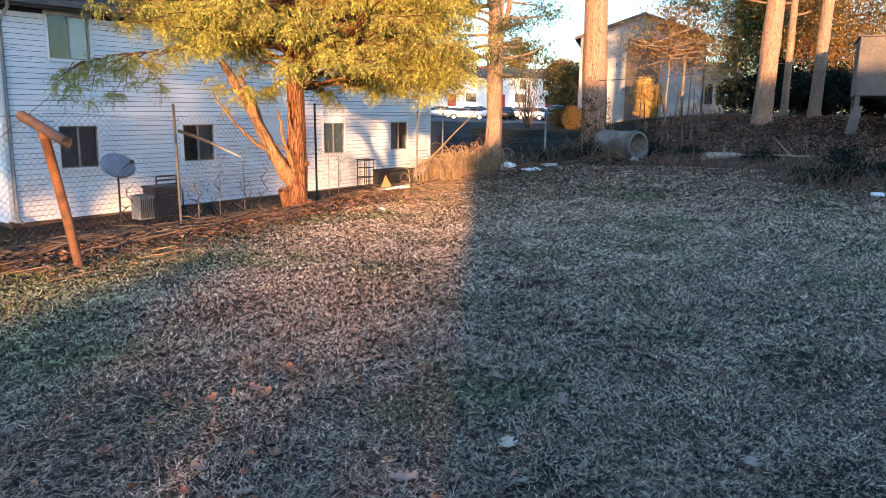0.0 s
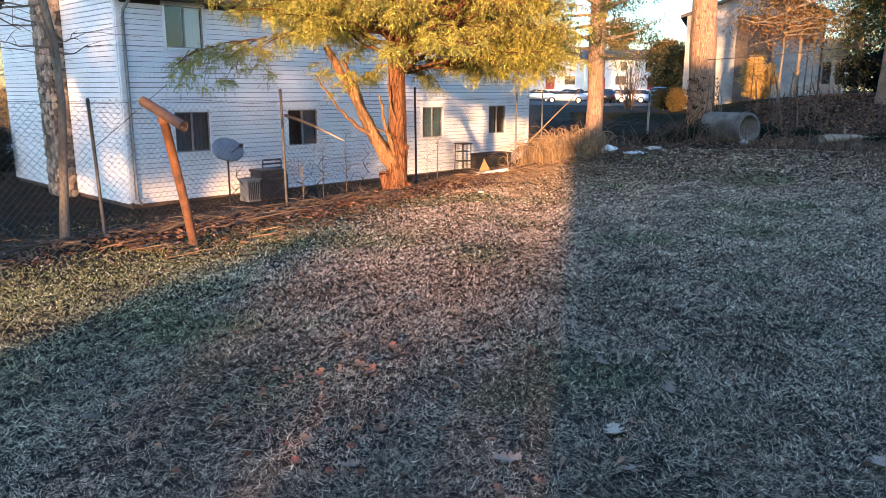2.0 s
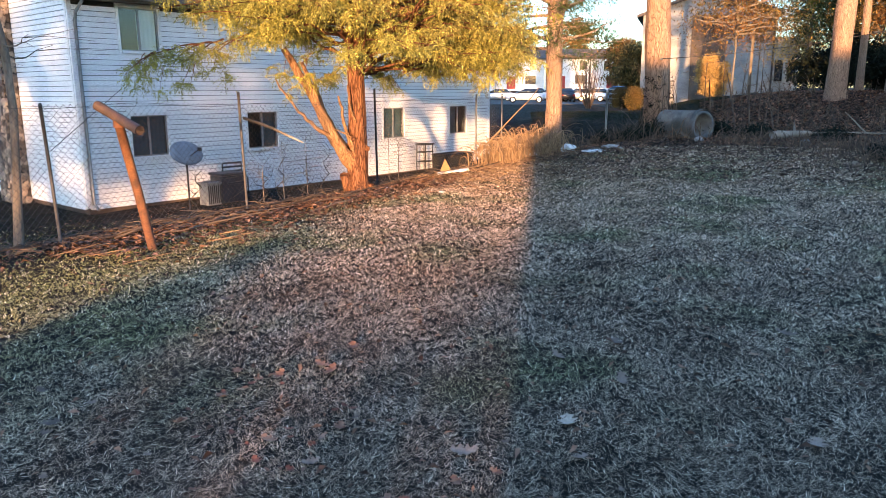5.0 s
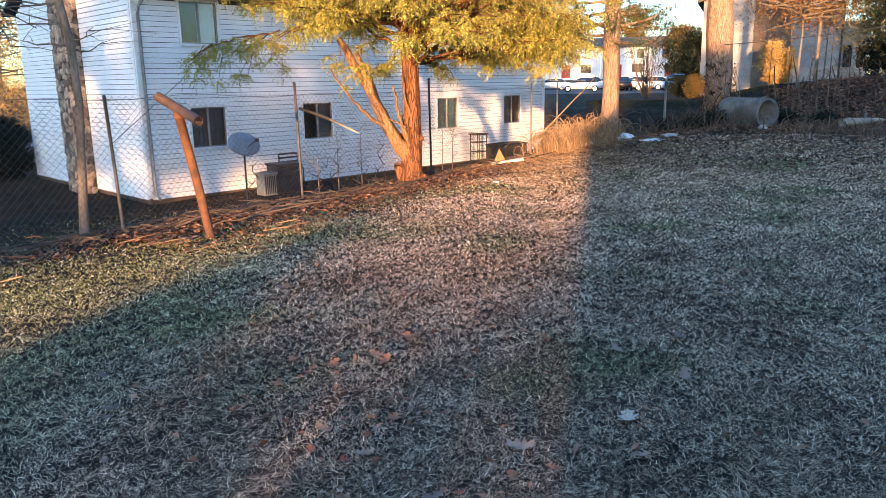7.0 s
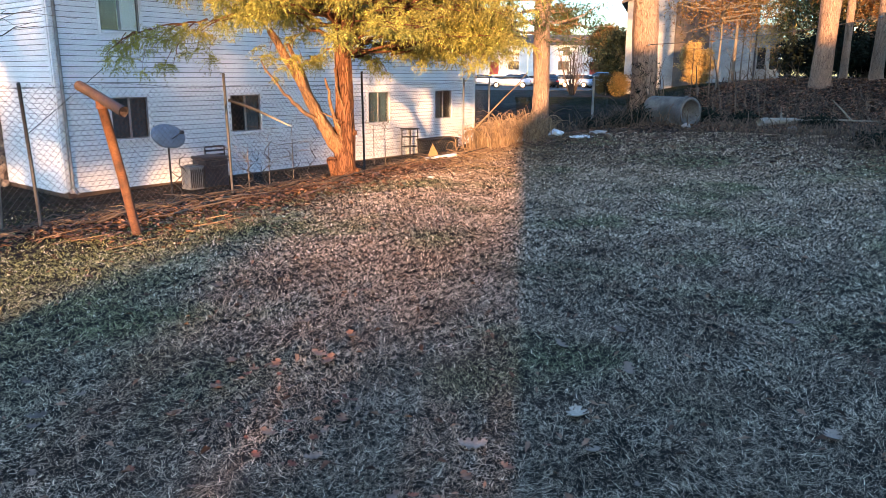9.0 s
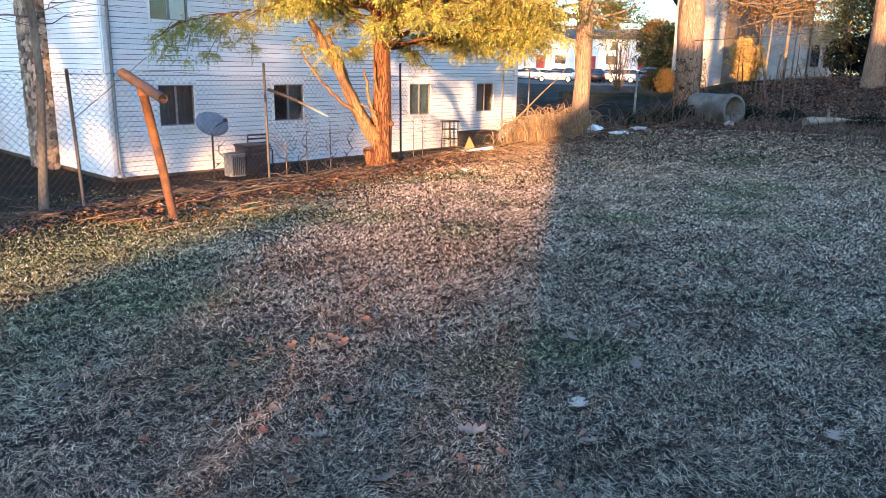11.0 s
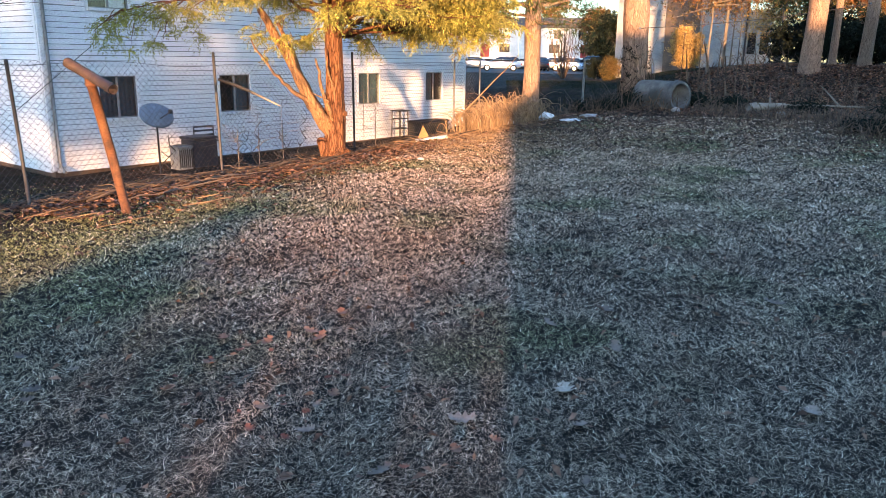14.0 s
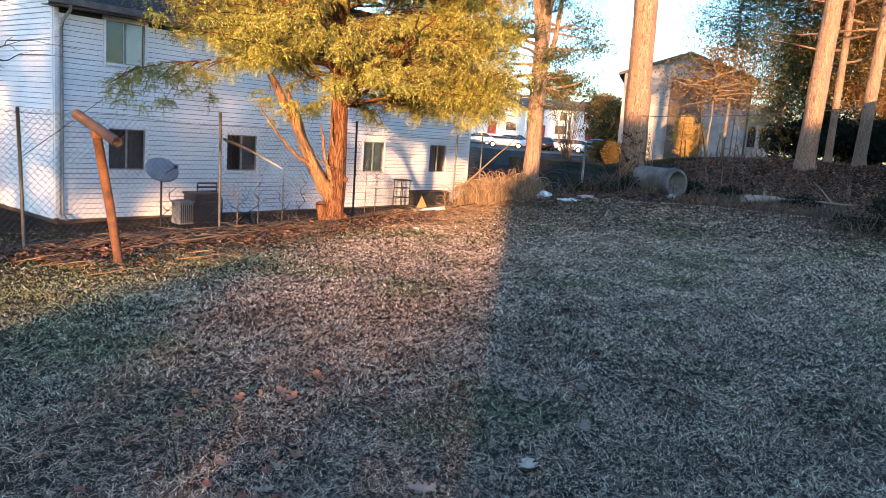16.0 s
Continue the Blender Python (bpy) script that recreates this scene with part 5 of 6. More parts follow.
def car(at, yaw, mat, label, tall=0.0):
    t = thing("car", label, "car", "parked cars", at=Matrix.Translation(at) @ Matrix.Rotation(radians(yaw), 4, "Z"))
    prof = [(-2.2, 0.55, 0.78), (-2.15, 0.4, 0.92), (-1.5, 0.3, 1.0), (0.0, 0.28, 1.0), (1.2, 0.3, 0.95), (2.0, 0.36, 0.82), (2.25, 0.48, 0.68)]
    secs = []
    for x, lo, hi in prof:
        w = 0.88 - 0.14 * (abs(x) / 2.25) ** 3
        secs.append([(x, -w * 0.93, lo), (x, -w, (lo + hi) / 2), (x, -w * 0.94, hi - 0.04), (x, -w * 0.8, hi), (x, w * 0.8, hi), (x, w * 0.94, hi - 0.04), (x, w, (lo + hi) / 2), (x, w * 0.93, lo)])
    part("body", loft("body", secs), mat, t)
    cab = [(-1.75, 0.98, 0.02), (-1.15, 1.4 + tall, 0.0), (0.1, 1.46 + tall, 0.0), (1.15, 0.99, 0.02)]
    secs = [[(x, -0.78, 0.95), (x, -0.66, z - 0.03), (x, -0.5, z), (x, 0.5, z), (x, 0.66, z - 0.03), (x, 0.78, 0.95)] for x, z, _ in cab]
    secs = [[(x, y, max(z, 0.95)) for x, y, z in s] for s in secs]
    part("glasshouse", loft("glasshouse", secs), "darkglass", t)
    part("roof", box(-1.12, -0.62, 1.41 + tall, 0.12, 0.62, 1.47 + tall, 0.02), mat, t)
    for x in (-1.35, 1.4):
        for y in (-0.8, 0.8):
            w = part("wheel", Soup().add(tube([(x, y - 0.1, 0.33), (x, y + 0.1, 0.33)], [0.33, 0.33], 20)).mesh("wheel", False), "tyre", t)
            part("rim", Soup().add(tube([(x, y - 0.112, 0.33), (x, y + 0.112, 0.33)], [0.2, 0.2], 14)).mesh("rim", False), "rim", w)
    for y in (-0.62, 0.62):
        part("headlight", box(2.12, y - 0.16, 0.6, 2.22, y + 0.16, 0.72, 0.02), "rim", t)
        part("tail_light", box(-2.24, y - 0.14, 0.66, -2.14, y + 0.14, 0.8, 0.02), "redlamp", t)
    return t


up = Vector((0, 0, 0.05))
car(pol(34.4, 80) + up, 125, "silver", "silver saloon parked side-on at the lot edge")
car(pol(31.5, 84) + up, 40, "darkcar", "dark car with red tail lights in the lot")
car(pol(30.6, 87) + up, 128, "whitecar", "white car parked in the lot")
car(pol(29.4, 86) + up, 125, "whitecar", "white car parked behind the bare shrub")
car(pol(27.9, 84) + up, 115, "bluecar", "pale blue tall car parked in the lot", 0.2)
car(pol(33.9, 95) + up, 120, "whitecar", "white car in the far row of the lot", 0.1)
car(pol(36.6, 92) + up, 120, "silver", "silver car in the far row of the lot")
car(pol(32.2, 97) + up, 120, "silver", "silver car in the far row of the lot")
car(pol(76.6, 33) + Vector((0, 0, 0.0)), 20, "whitecar", "white car parked beyond the house")


def far_house(name, label, deg, d, yaw, w, dep, eave, ridge, wall, roof, wins, doors, group, cat="house", z=None, gable=False):
    p = pol(deg, d)
    t = thing(name, label, cat, group, at=Matrix.Translation(p) @ Matrix.Rotation(radians(yaw), 4, "Z"))
    part("wall", box(-w / 2, 0, -0.6, w / 2, dep, eave), wall, t)
    if gable:
        v = [(x, y, zz) for y in (-0.35, dep + 0.35) for x, zz in ((-w / 2 - 0.4, eave - 0.15), (-w / 2 - 0.4, eave + 0.05), (0, ridge + 0.2), (w / 2 + 0.4, eave + 0.05), (w / 2 + 0.4, eave - 0.15), (0, ridge))]
        f = [(5, 4, 3, 2, 1, 0), (6, 7, 8, 9, 10, 11)] + [(i, (i + 1) % 6, 6 + (i + 1) % 6, 6 + i) for i in range(6)]
        part("roof", raw("roof", v, f), roof, t)
        part("gable", raw("gable", [(x, y, zz) for y in (0.002, dep - 0.002) for x, zz in ((-w / 2, eave), (w / 2, eave), (0, ridge - 0.02))], [(0, 1, 2), (5, 4, 3), (0, 3, 4, 1), (1, 4, 5, 2), (2, 5, 3, 0)]), wall, t)
    else:
        v = [(x, y, zz) for x in (-w / 2 - 0.3, w / 2 + 0.3) for y, zz in ((-0.5, eave - 0.15), (-0.5, eave + 0.05), (dep / 2, ridge), (dep + 0.5, eave + 0.05), (dep + 0.5, eave - 0.15))]
        f = [(4, 3, 2, 1, 0), (5, 6, 7, 8, 9)] + [(i, (i + 1) % 5, 5 + (i + 1) % 5, 5 + i) for i in range(5)]
        part("roof", raw("roof", v, f), roof, t)
    for x, zz, ww, hh in wins:
        wn = part("window", box(x - ww / 2 - 0.08, -0.06, zz - 0.08, x + ww / 2 + 0.08, -0.003, zz + hh + 0.08), "trim", t)
        part("pane", box(x - ww / 2, -0.075, zz, x + ww / 2, -0.062, zz + hh), "darkglass", wn)
    for x, zz, ww, hh in doors:
        part("door", box(x - ww / 2, -0.06, zz, x + ww / 2, -0.003, zz + hh), "reddoor", t)
    return t


for k, deg in enumerate((38.6, 34.9, 31.2, 27.5)):
    far_house("townhouse", "white two-storey townhouse with dark roof and red door", deg, 130, -57, 8.3, 9, 5.0, 6.7, "whitewall", "roofbrown", ((-2.2, 3.1, 1.1, 1.4), (2.2, 3.1, 1.1, 1.4), (1.8, 0.8, 1.8, 1.4)), ((-1.5, 0, 1.5, 2.1),), "townhouses")
fh = far_house("apartment_building", "pale grey two-storey apartment building with a gable", 21.6, 54, -67, 8.4, 16, 5.5, 6.95, "greysiding", "roofbrown", (), (), "", "building", gable=True)
part("stair_panel", box(-1.0, -0.25, -0.3, 1.2, -0.01, 5.4), "brownpanel", fh, "brown panelled stair bay")
for k in range(23):
    for a, b in ((-4.2, -1.02), (1.22, 4.2)):
        part("siding_board", raw("siding_board", [(x, y, z) for x in (a, b) for y, z in ((0, 0.24 * k), (-0.05, 0.24 * k), (-0.01, 0.24 * k + 0.24))], [(0, 1, 2), (5, 4, 3), (0, 3, 4, 1), (1, 4, 5, 2), (2, 5, 3, 0)]), "greysiding", fh)
part("downpipe", Soup().add(tube([(4.12, -0.12, 5.4), (4.12, -0.12, 0)], [0.06, 0.06], 8)).mesh("downpipe"), "darkpost", fh, "dark downpipe at the corner")
part("annexe", box(4.21, 2.0, -0.5, 6.0, 12, 4.0), "greysiding", fh, "lower grey wing in shade")
for x in (4.5, 5.3):
    part("annexe_window", box(x, 1.93, 1.1, x + 0.5, 1.995, 2.5), "darkglass", fh)

# raised shed at the wood's edge
sh = thing("raised_shed", "taupe shed raised on posts with a white skirt", "shed", at=Matrix.Translation(pol(3.9, 25)) @ Matrix.Rotation(radians(-80), 4, "Z"))
part("body", box(-1.6, 0, 1.1, 1.2, 2.6, 2.75, 0.02), "shed", sh)
part("roof", box(-1.65, -0.05, 2.75, 1.25, 2.65, 2.80, 0.02), "roofbrown", sh)
part("slit_window", box(-0.75, -0.03, 1.75, -0.67, -0.002, 2.45), "dark", sh)
for x in (-1.5, 1.0):
    for y in (0.1, 2.4):
        part("leg", box(x - 0.06, y - 0.06, -0.2, x + 0.06, y + 0.06, 1.1), "brownpanel", sh)
part("skirt", box(-0.25, -0.06, -0.05, 1.25, -0.02, 1.09, 0.01), "whiteplastic", sh)
part("skirt_panel", box(0.05, -0.12, 0.0, 1.3, -0.065, 1.75, 0.01), "whiteplastic", sh)
part("brace", raw("brace", [(-1.75, -0.1, 0), (-1.45, -0.1, 0), (-1.35, -0.1, 0.8), (-1.6, -0.1, 0.8), (-1.75, 0.0, 0), (-1.45, 0.0, 0), (-1.35, 0.0, 0.8), (-1.6, 0.0, 0.8)], [(0, 1, 2, 3), (7, 6, 5, 4), (0, 4, 5, 1), (1, 5, 6, 2), (2, 6, 7, 3), (3, 7, 4, 0)]), "shed", sh)

# ---- unseen shade casters added behind the camera ----
def at_sun(along, across, z=0.0):
    p = ALONG * along + ACROSS * across
    return Vector((p.x, p.y, z))


nb = thing("neighbour_house", "unseen pale house with a hipped roof that shades the lawn", "house", at=Matrix.Translation(at_sun(-7, 0.3)) @ Matrix.Rotation(radians(SUN_AZ), 4, "Z"))
part("wall", box(-9, -34, -0.5, 0, 0, 2.62), "siding", nb)
part("roof", raw("roof", [(-9.4, -34.4, 2.62), (0.2, -34.4, 2.62), (0.2, 0.12, 2.62), (-9.4, 0.12, 2.62), (-4.5, -31, 5.45), (-4.5, -2.7, 5.45)], [(3, 2, 1, 0), (0, 1, 4), (1, 2, 5, 4), (2, 3, 5), (3, 0, 4, 5)]), "shingle", nb)
# second storey added only to raise the shade edge on the right-hand pines
part("upper_storey", box(-8.0, -33, 2.7, -1.0, -8.2, 4.3), "siding", nb, "raised wing added to lift the shade line")
part("upper_roof", raw("upper_roof", [(-8.3, -33.3, 4.3), (-0.7, -33.3, 4.3), (-0.7, -7.9, 4.3), (-8.3, -7.9, 4.3), (-4.5, -33.3, 5.97), (-4.5, -7.9, 5.97)], [(3, 2, 1, 0), (0, 1, 4), (1, 2, 5, 4), (2, 3, 5), (3, 0, 4, 5)]), "shingle", nb)
# unseen bushes, set in three heights to block or thin sun on the lawn
for k in range(4):
    bush("shade_bush", "unseen tall ragged bush added to shade the lawn", at_sun(-9 - 0.3 * (k % 2), 2.84 + 0.23 * k), 0.75, 1.30 + 0.10 * (k % 3), "pineleaf", 320 + k, per=17, n=110, length=0.11, width=0.05)
for k in range(9):
    bush("shade_bush", "unseen sparse bush added to thin the sun on the lawn", at_sun(-6.3 - 0.3 * (k % 2), 0.3 + 0.34 * k), 0.6, 1.3 + 0.25 * ((k * 5) % 4) / 3, "pineleaf", 340 + k, per=5, n=48, length=0.09, width=0.04)
for k in range(10):
    bush("shade_bush", "unseen low ragged bush added to shade the near lawn", at_sun(-5.5 - 0.3 * (k % 2), 0.15 + 0.38 * k), 0.62, 0.74 + 0.26 * ((k * 3) % 4) / 3, "pineleaf", 300 + k, per=11, n=60, length=0.09, width=0.04)
# unseen evergreens that mottle the sun on the house walls
for k, (al, ac_, top, c0, wd, n) in enumerate(((-14, 7.5, 15, 1.5, 1.9, 90), (-15, 10.3, 15, 2.7, 1.4, 84), (-18, 16.2, 10.0, 0.8, 1.35, 150), (-16, 12.9, 12, 1.0, 1.7, 44), (-17, 18.4, 11.5, 0.8, 1.7, 150), (-18, 21.2, 11.0, 0.8, 1.9, 150))):
    p = at_sun(al, ac_)
    r = random.Random(200 + k)
    lim = []
    for j in range(n):
        z = c0 + (top - c0) * j / n
        az = r.uniform(0, 6.283)
        L = wd * r.uniform(0.6, 1.0) * (1 if z < top * 0.7 else (top - z) / (top * 0.3) + 0.1)
        lim.append((p + Vector((0, 0, z)), p + Vector((math.cos(az) * L, math.sin(az) * L, z + r.uniform(-0.3, 0.3))), 0.05, 0.2, 8, 0))
    limb_tree("shade_tree", "unseen dense evergreen added to shade the house walls", p, [p, p + Vector((0, 0, 2)), p + Vector((0, 0, top))], [0.3, 0.22, 0.03], lim, "greybark", "pineleaf", per=26, rad=0.4, length=0.4, width=0.1, droop=0.2, seed=200 + k, group="trees behind", twig=False)

# unseen crowns set high so that their shade reaches only the townhouses
for k, (al, ac_, wd) in enumerate(((-20, -1.7, 5.0), (-17, 7.6, 4.6))):
    p = at_sun(al, ac_)
    r = random.Random(240 + k)
    lim = []
    for j in range(90):
        z = 14.8 + 7.0 * j / 90
        az = r.uniform(0, 6.283)
        L = wd * r.uniform(0.6, 1.0)
        lim.append((p + Vector((0, 0, z)), p + Vector((math.cos(az) * L, math.sin(az) * L, z + r.uniform(-0.3, 0.6))), 0.06, 0.15, 9, 0))
    limb_tree("pine_tree", "unseen high-crowned pine added to shade the townhouses", p, [p, p + Vector((0, 0, 3)), p + Vector((0, 0, 22))], [0.26, 0.2, 0.06], lim, "pinebark", "pineleaf", per=22, rad=0.45, length=0.5, width=0.12, droop=0.2, seed=240 + k, group="trees behind", twig=False)

# ---- lawn, litter and leaves ----
rs = np.random.RandomState(4)


def scatter(n, d0, d1, a0=2.0, a1=89.0):
    """Places on the lawn in a fan before the camera's stand, thinning with distance."""
    u = rs.uniform(0, 1, n)
    d = np.where(rs.uniform(0, 1, n) < 0.55, (d0 ** 0.5 + (d1 ** 0.5 - d0 ** 0.5) * u) ** 2, d0 * (d1 / d0) ** u)
    a = np.radians(rs.uniform(a0, a1, n))
    return np.stack([-0.2 + d * np.cos(a), 0.05 + d * np.sin(a)], 1)


GROUND = np.vectorize(terrain)


def bumpy(x, y):
    return GROUND(x, y)


def blades(n, d0, d1, h, w, keep=None, a0=2.0, a1=89.0):
    p = scatter(n, d0, d1, a0, a1)
    if keep is not None:
        p = p[keep(p[:, 0], p[:, 1], rs.uniform(0, 1, len(p)))]
    n = len(p)
    z = bumpy(p[:, 0], p[:, 1])
    b = np.column_stack([p, z - 0.01])
    az = rs.uniform(0, 2 * np.pi, n)
    hh = h * rs.uniform(0.35, 1.3, n)
    ln = rs.uniform(0.4, 1.9, n) * hh
    far = np.hypot(p[:, 0], p[:, 1])
    w = w * np.maximum(far, 1.5) * np.clip(0.40 + 0.035 * far, 0.4, 0.85)
    hh = hh * np.clip(0.5 + 0.06 * far, 0.5, 1.25)
    d = np.stack([np.cos(az), np.sin(az), np.zeros(n)], 1)
    s = np.stack([-np.sin(az), np.cos(az), np.zeros(n)], 1) * (w * rs.uniform(0.6, 1.3, n))[:, None]
    m = b + d * (ln * 0.35)[:, None] + np.array([0, 0, 1]) * (hh * 0.7)[:, None]
    t = b + d * ln[:, None] + np.array([0, 0, 1]) * (hh * rs.uniform(0.6, 1.0, n))[:, None]
    v = np.stack([(b + m) / 2 + s, t, (b + m) / 2 - s], 1).reshape(-1, 3)
    return v, np.arange(n)[:, None] * 3 + np.arange(3)


WAVES = [(rs.normal(0, 1, 2), rs.uniform(0, 6.28), k) for k in np.geomspace(26, 210, 16)]


def tufts(x, y):
    """Uneven thickness of the turf, from a few centimetres to a hand's width."""
    s = 0
    for d, ph, k in WAVES:
        d = d / np.hypot(*d)
        s = s + np.sin((x * d[0] + y * d[1]) * k + ph + 1.7 * np.sin(x * 3.1 * d[1] - y * 2.3 * d[0]))
    return s / 2.83


def patches(x, y):
    """Thin and thick places in the turf, half a step to two steps wide."""
    return np.sin(x * 3.1 + 1.3 * np.sin(y * 2.3)) * np.sin(y * 2.7 + 1.1 * np.sin(x * 1.9 + 2)) + 0.6 * np.sin(x * 7.3 + y * 4.1 + 2 * np.sin(y * 1.7)) * np.sin(y * 6.1 - x * 3.7)


def lawn_only(x, y, u):
    edge = fence_y(x) - 1.1 + 0.5 * np.sin(x * 1.7) - 3.0 * np.clip((x - 11) / 6, 0, 1)
    return u < np.clip((edge + 1.3 - y) / 2.6, 0.08, 1.0) * np.clip(0.80 + 0.3 * tufts(x, y) + 0.20 * patches(x, y), 0.15, 1)


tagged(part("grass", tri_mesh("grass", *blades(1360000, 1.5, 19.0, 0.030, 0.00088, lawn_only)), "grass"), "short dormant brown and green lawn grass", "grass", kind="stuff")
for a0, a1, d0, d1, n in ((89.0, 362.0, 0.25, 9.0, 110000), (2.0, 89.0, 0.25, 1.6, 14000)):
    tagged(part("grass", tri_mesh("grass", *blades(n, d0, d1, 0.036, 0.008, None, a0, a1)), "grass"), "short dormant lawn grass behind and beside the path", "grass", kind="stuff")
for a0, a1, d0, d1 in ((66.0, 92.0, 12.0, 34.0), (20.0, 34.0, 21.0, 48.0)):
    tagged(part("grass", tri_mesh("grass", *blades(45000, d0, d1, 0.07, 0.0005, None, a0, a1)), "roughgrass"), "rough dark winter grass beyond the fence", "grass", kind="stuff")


def litter(n, where, size, mat, name, label, seed):
    """Curled dead leaves, each two bent quads."""
    r = np.random.RandomState(seed)
    p = where(n, r)
    n = len(p)
    z = bumpy(p[:, 0], p[:, 1]) + r.uniform(0.0, 0.035, n)
    az = r.uniform(0, 6.283, n)
    L = size * r.uniform(0.5, 1.4, n)
    d = np.stack([np.cos(az), np.sin(az), r.uniform(-0.5, 0.5, n)], 1) * L[:, None]
    s = np.stack([-np.sin(az), np.cos(az), r.uniform(-0.5, 0.5, n)], 1) * (L * 0.45)[:, None]
    c = np.column_stack([p, z + 0.012])
    lift = np.array([0, 0, 1]) * (L * r.uniform(0.1, 0.6, n))[:, None]
    v = np.stack([c - d, c - s * 0.9 - d * 0.1 + lift, c + d, c + s + d * 0.1 + lift * 0.7, c - d * 0.2 + s * 0.1], 1).reshape(-1, 3)
    i = np.arange(n)[:, None] * 5
    q = np.concatenate([i + [0, 1, 4, 4][:3], i + [1, 2, 4], i + [2, 3, 4], i + [3, 0, 4]])
    tagged(part(name, tri_mesh(name, v, q), mat), label, "leaves", kind="stuff")


def band(n, r):
    x = r.uniform(-3, 24, n)
    y = fence_y(x) - 1.2 + np.abs(r.normal(0, 3.6, n)) - 3.2 * np.clip((x - 11) / 6, 0, 1) * r.uniform(0, 1, n)
    ok = (y < 18.4) & ((x > 5) | (y < fence_y(x) + 1.2))
    return np.stack([x, y], 1)[ok]


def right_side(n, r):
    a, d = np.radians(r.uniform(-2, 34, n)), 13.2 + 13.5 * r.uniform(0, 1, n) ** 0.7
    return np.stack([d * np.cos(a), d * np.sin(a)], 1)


def fence_strip(n, r):
    x = r.uniform(3.2, 15, n)
    return np.stack([x, fence_y(x) - 0.5 + r.normal(0, 0.8, n)], 1)


def wood_bank(n, r):
    a, d = np.radians(r.uniform(3, 22, n)), r.uniform(19, 33, n)
    return np.stack([d * np.cos(a), d * np.sin(a)], 1)


def lawn_leaves(n, r):
    a, d = np.radians(r.uniform(3, 78, n)), 2.2 + 9 * r.uniform(0, 1, n) ** 0.8
    return np.stack([d * np.cos(a), d * np.sin(a)], 1)


litter(27000, band, 0.032, "leaf", "leaf_litter", "thick layer of brown dead leaves along the fence", 1)
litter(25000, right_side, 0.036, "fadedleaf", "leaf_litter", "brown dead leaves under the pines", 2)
litter(16000, fence_strip, 0.036, "leaf", "leaf_litter", "bright brown dead leaves along the foot of the fence", 5)
litter(15000, wood_bank, 0.055, "leaf", "leaf_litter", "red-brown dead leaves on the bank under the pines", 6)
litter(1500, lawn_leaves, 0.026, "leaf", "leaf_scraps", "small dead leaf scraps in the lawn", 3)
s = Soup()
r = random.Random(77)
for k in range(1000):
    if k < 600:
        x = r.uniform(-2, 17)
        y = fence_y(x) - 0.7 + abs(r.gauss(0, 1.6))
    else:
        p = pol(r.uniform(0, 33), r.uniform(14.5, 25))
        x, y = p.x, p.y
    if y > 18.2:
        continue
    L, az = r.uniform(0.08, 0.8) * r.uniform(0.5, 1), r.gauss(0.25, 1.0)
    z = ground(x, y) + r.uniform(0.01, 0.06)
    d = Vector((math.cos(az) * L, math.sin(az) * L, r.uniform(-0.02, 0.12) * L))
    a = Vector((x, y, z))
    e = a + d
    e.z = max(e.z, ground(e.x, e.y) + 0.01)
    rr = r.uniform(0.004, 0.012)
    s.add(tube([a, (a + e) / 2 + Vector((0, 0, r.uniform(0, 0.06))), e], [rr, rr, rr * 0.5], 4, caps=False))
for k in range(70):
    x = r.uniform(3.5, 14.5)
    y = fence_y(x) - 0.4 + r.gauss(0, 0.7)
    L, az = r.uniform(0.5, 1.7), r.gauss(0.17, 0.28)
    a = Vector((x, y, terrain(x, y) + r.uniform(0.02, 0.08)))
    e = a + Vector((math.cos(az) * L, math.sin(az) * L, 0))
    e.z = terrain(e.x, e.y) + r.uniform(0.02, 0.16)
    rr = r.uniform(0.006, 0.015)
    s.add(tube(bend(a, e, 6, 0, 0.015, r), [rr, rr, rr, rr * 0.9, rr * 0.8, rr * 0.7, rr * 0.4], 5))
st = Soup()
for k in range(5200):
    if k >= 2600:
        p = pol(r.uniform(1, 33), r.uniform(12.0, 23))
        x, y = p.x, p.y
    elif k < 1700:
        p = pol(r.gauss(36.5, 3.0), r.gauss(15.8, 1.9))
        x, y = p.x, p.y
    else:
        x = r.uniform(-1.5, 14)
        y = fence_y(x) - 0.6 + abs(r.gauss(0, 0.8))
    L, az = r.uniform(0.04, 0.3 if k < 1700 else 0.15), r.uniform(0, 6.28)
    a = Vector((x, y, terrain(x, y) + r.uniform(0.01, 0.07)))
    e = a + Vector((math.cos(az) * L, math.sin(az) * L, r.uniform(-0.05, 0.3) * L))
    e.z = max(e.z, terrain(e.x, e.y) + 0.01)
    rr = r.uniform(0.002, 0.005)
    st.add(tube([a, (a + e) / 2 + Vector((0, 0, r.uniform(0, 0.03))), e], [rr, rr, rr * 0.5], 3, caps=False))
for k in range(16):
    x = r.uniform(0.3, 5.0)
    y = fence_y(x) - r.uniform(0.2, 2.2)
    L, az = r.uniform(0.2, 0.7), r.gauss(0.2, 0.9)
    a = Vector((x, y, terrain(x, y) + 0.03))
    e = a + Vector((math.cos(az) * L, math.sin(az) * L, 0))
    e.z = terrain(e.x, e.y) + r.uniform(0.02, 0.14)
    rr = r.uniform(0.004, 0.008)
    st.add(tube(bend(a, e, 5, 0, 0.012, r), [rr] * 5 + [rr * 0.4], 5))
tagged(part("straw", st.mesh("straw", False), "cane"), "pale dry straw and stalks on the ground", "straw", kind="stuff")
tagged(part("twigs", s.mesh("twigs", False), "twig"), "scattered dry twigs and sticks", "twigs", kind="stuff")


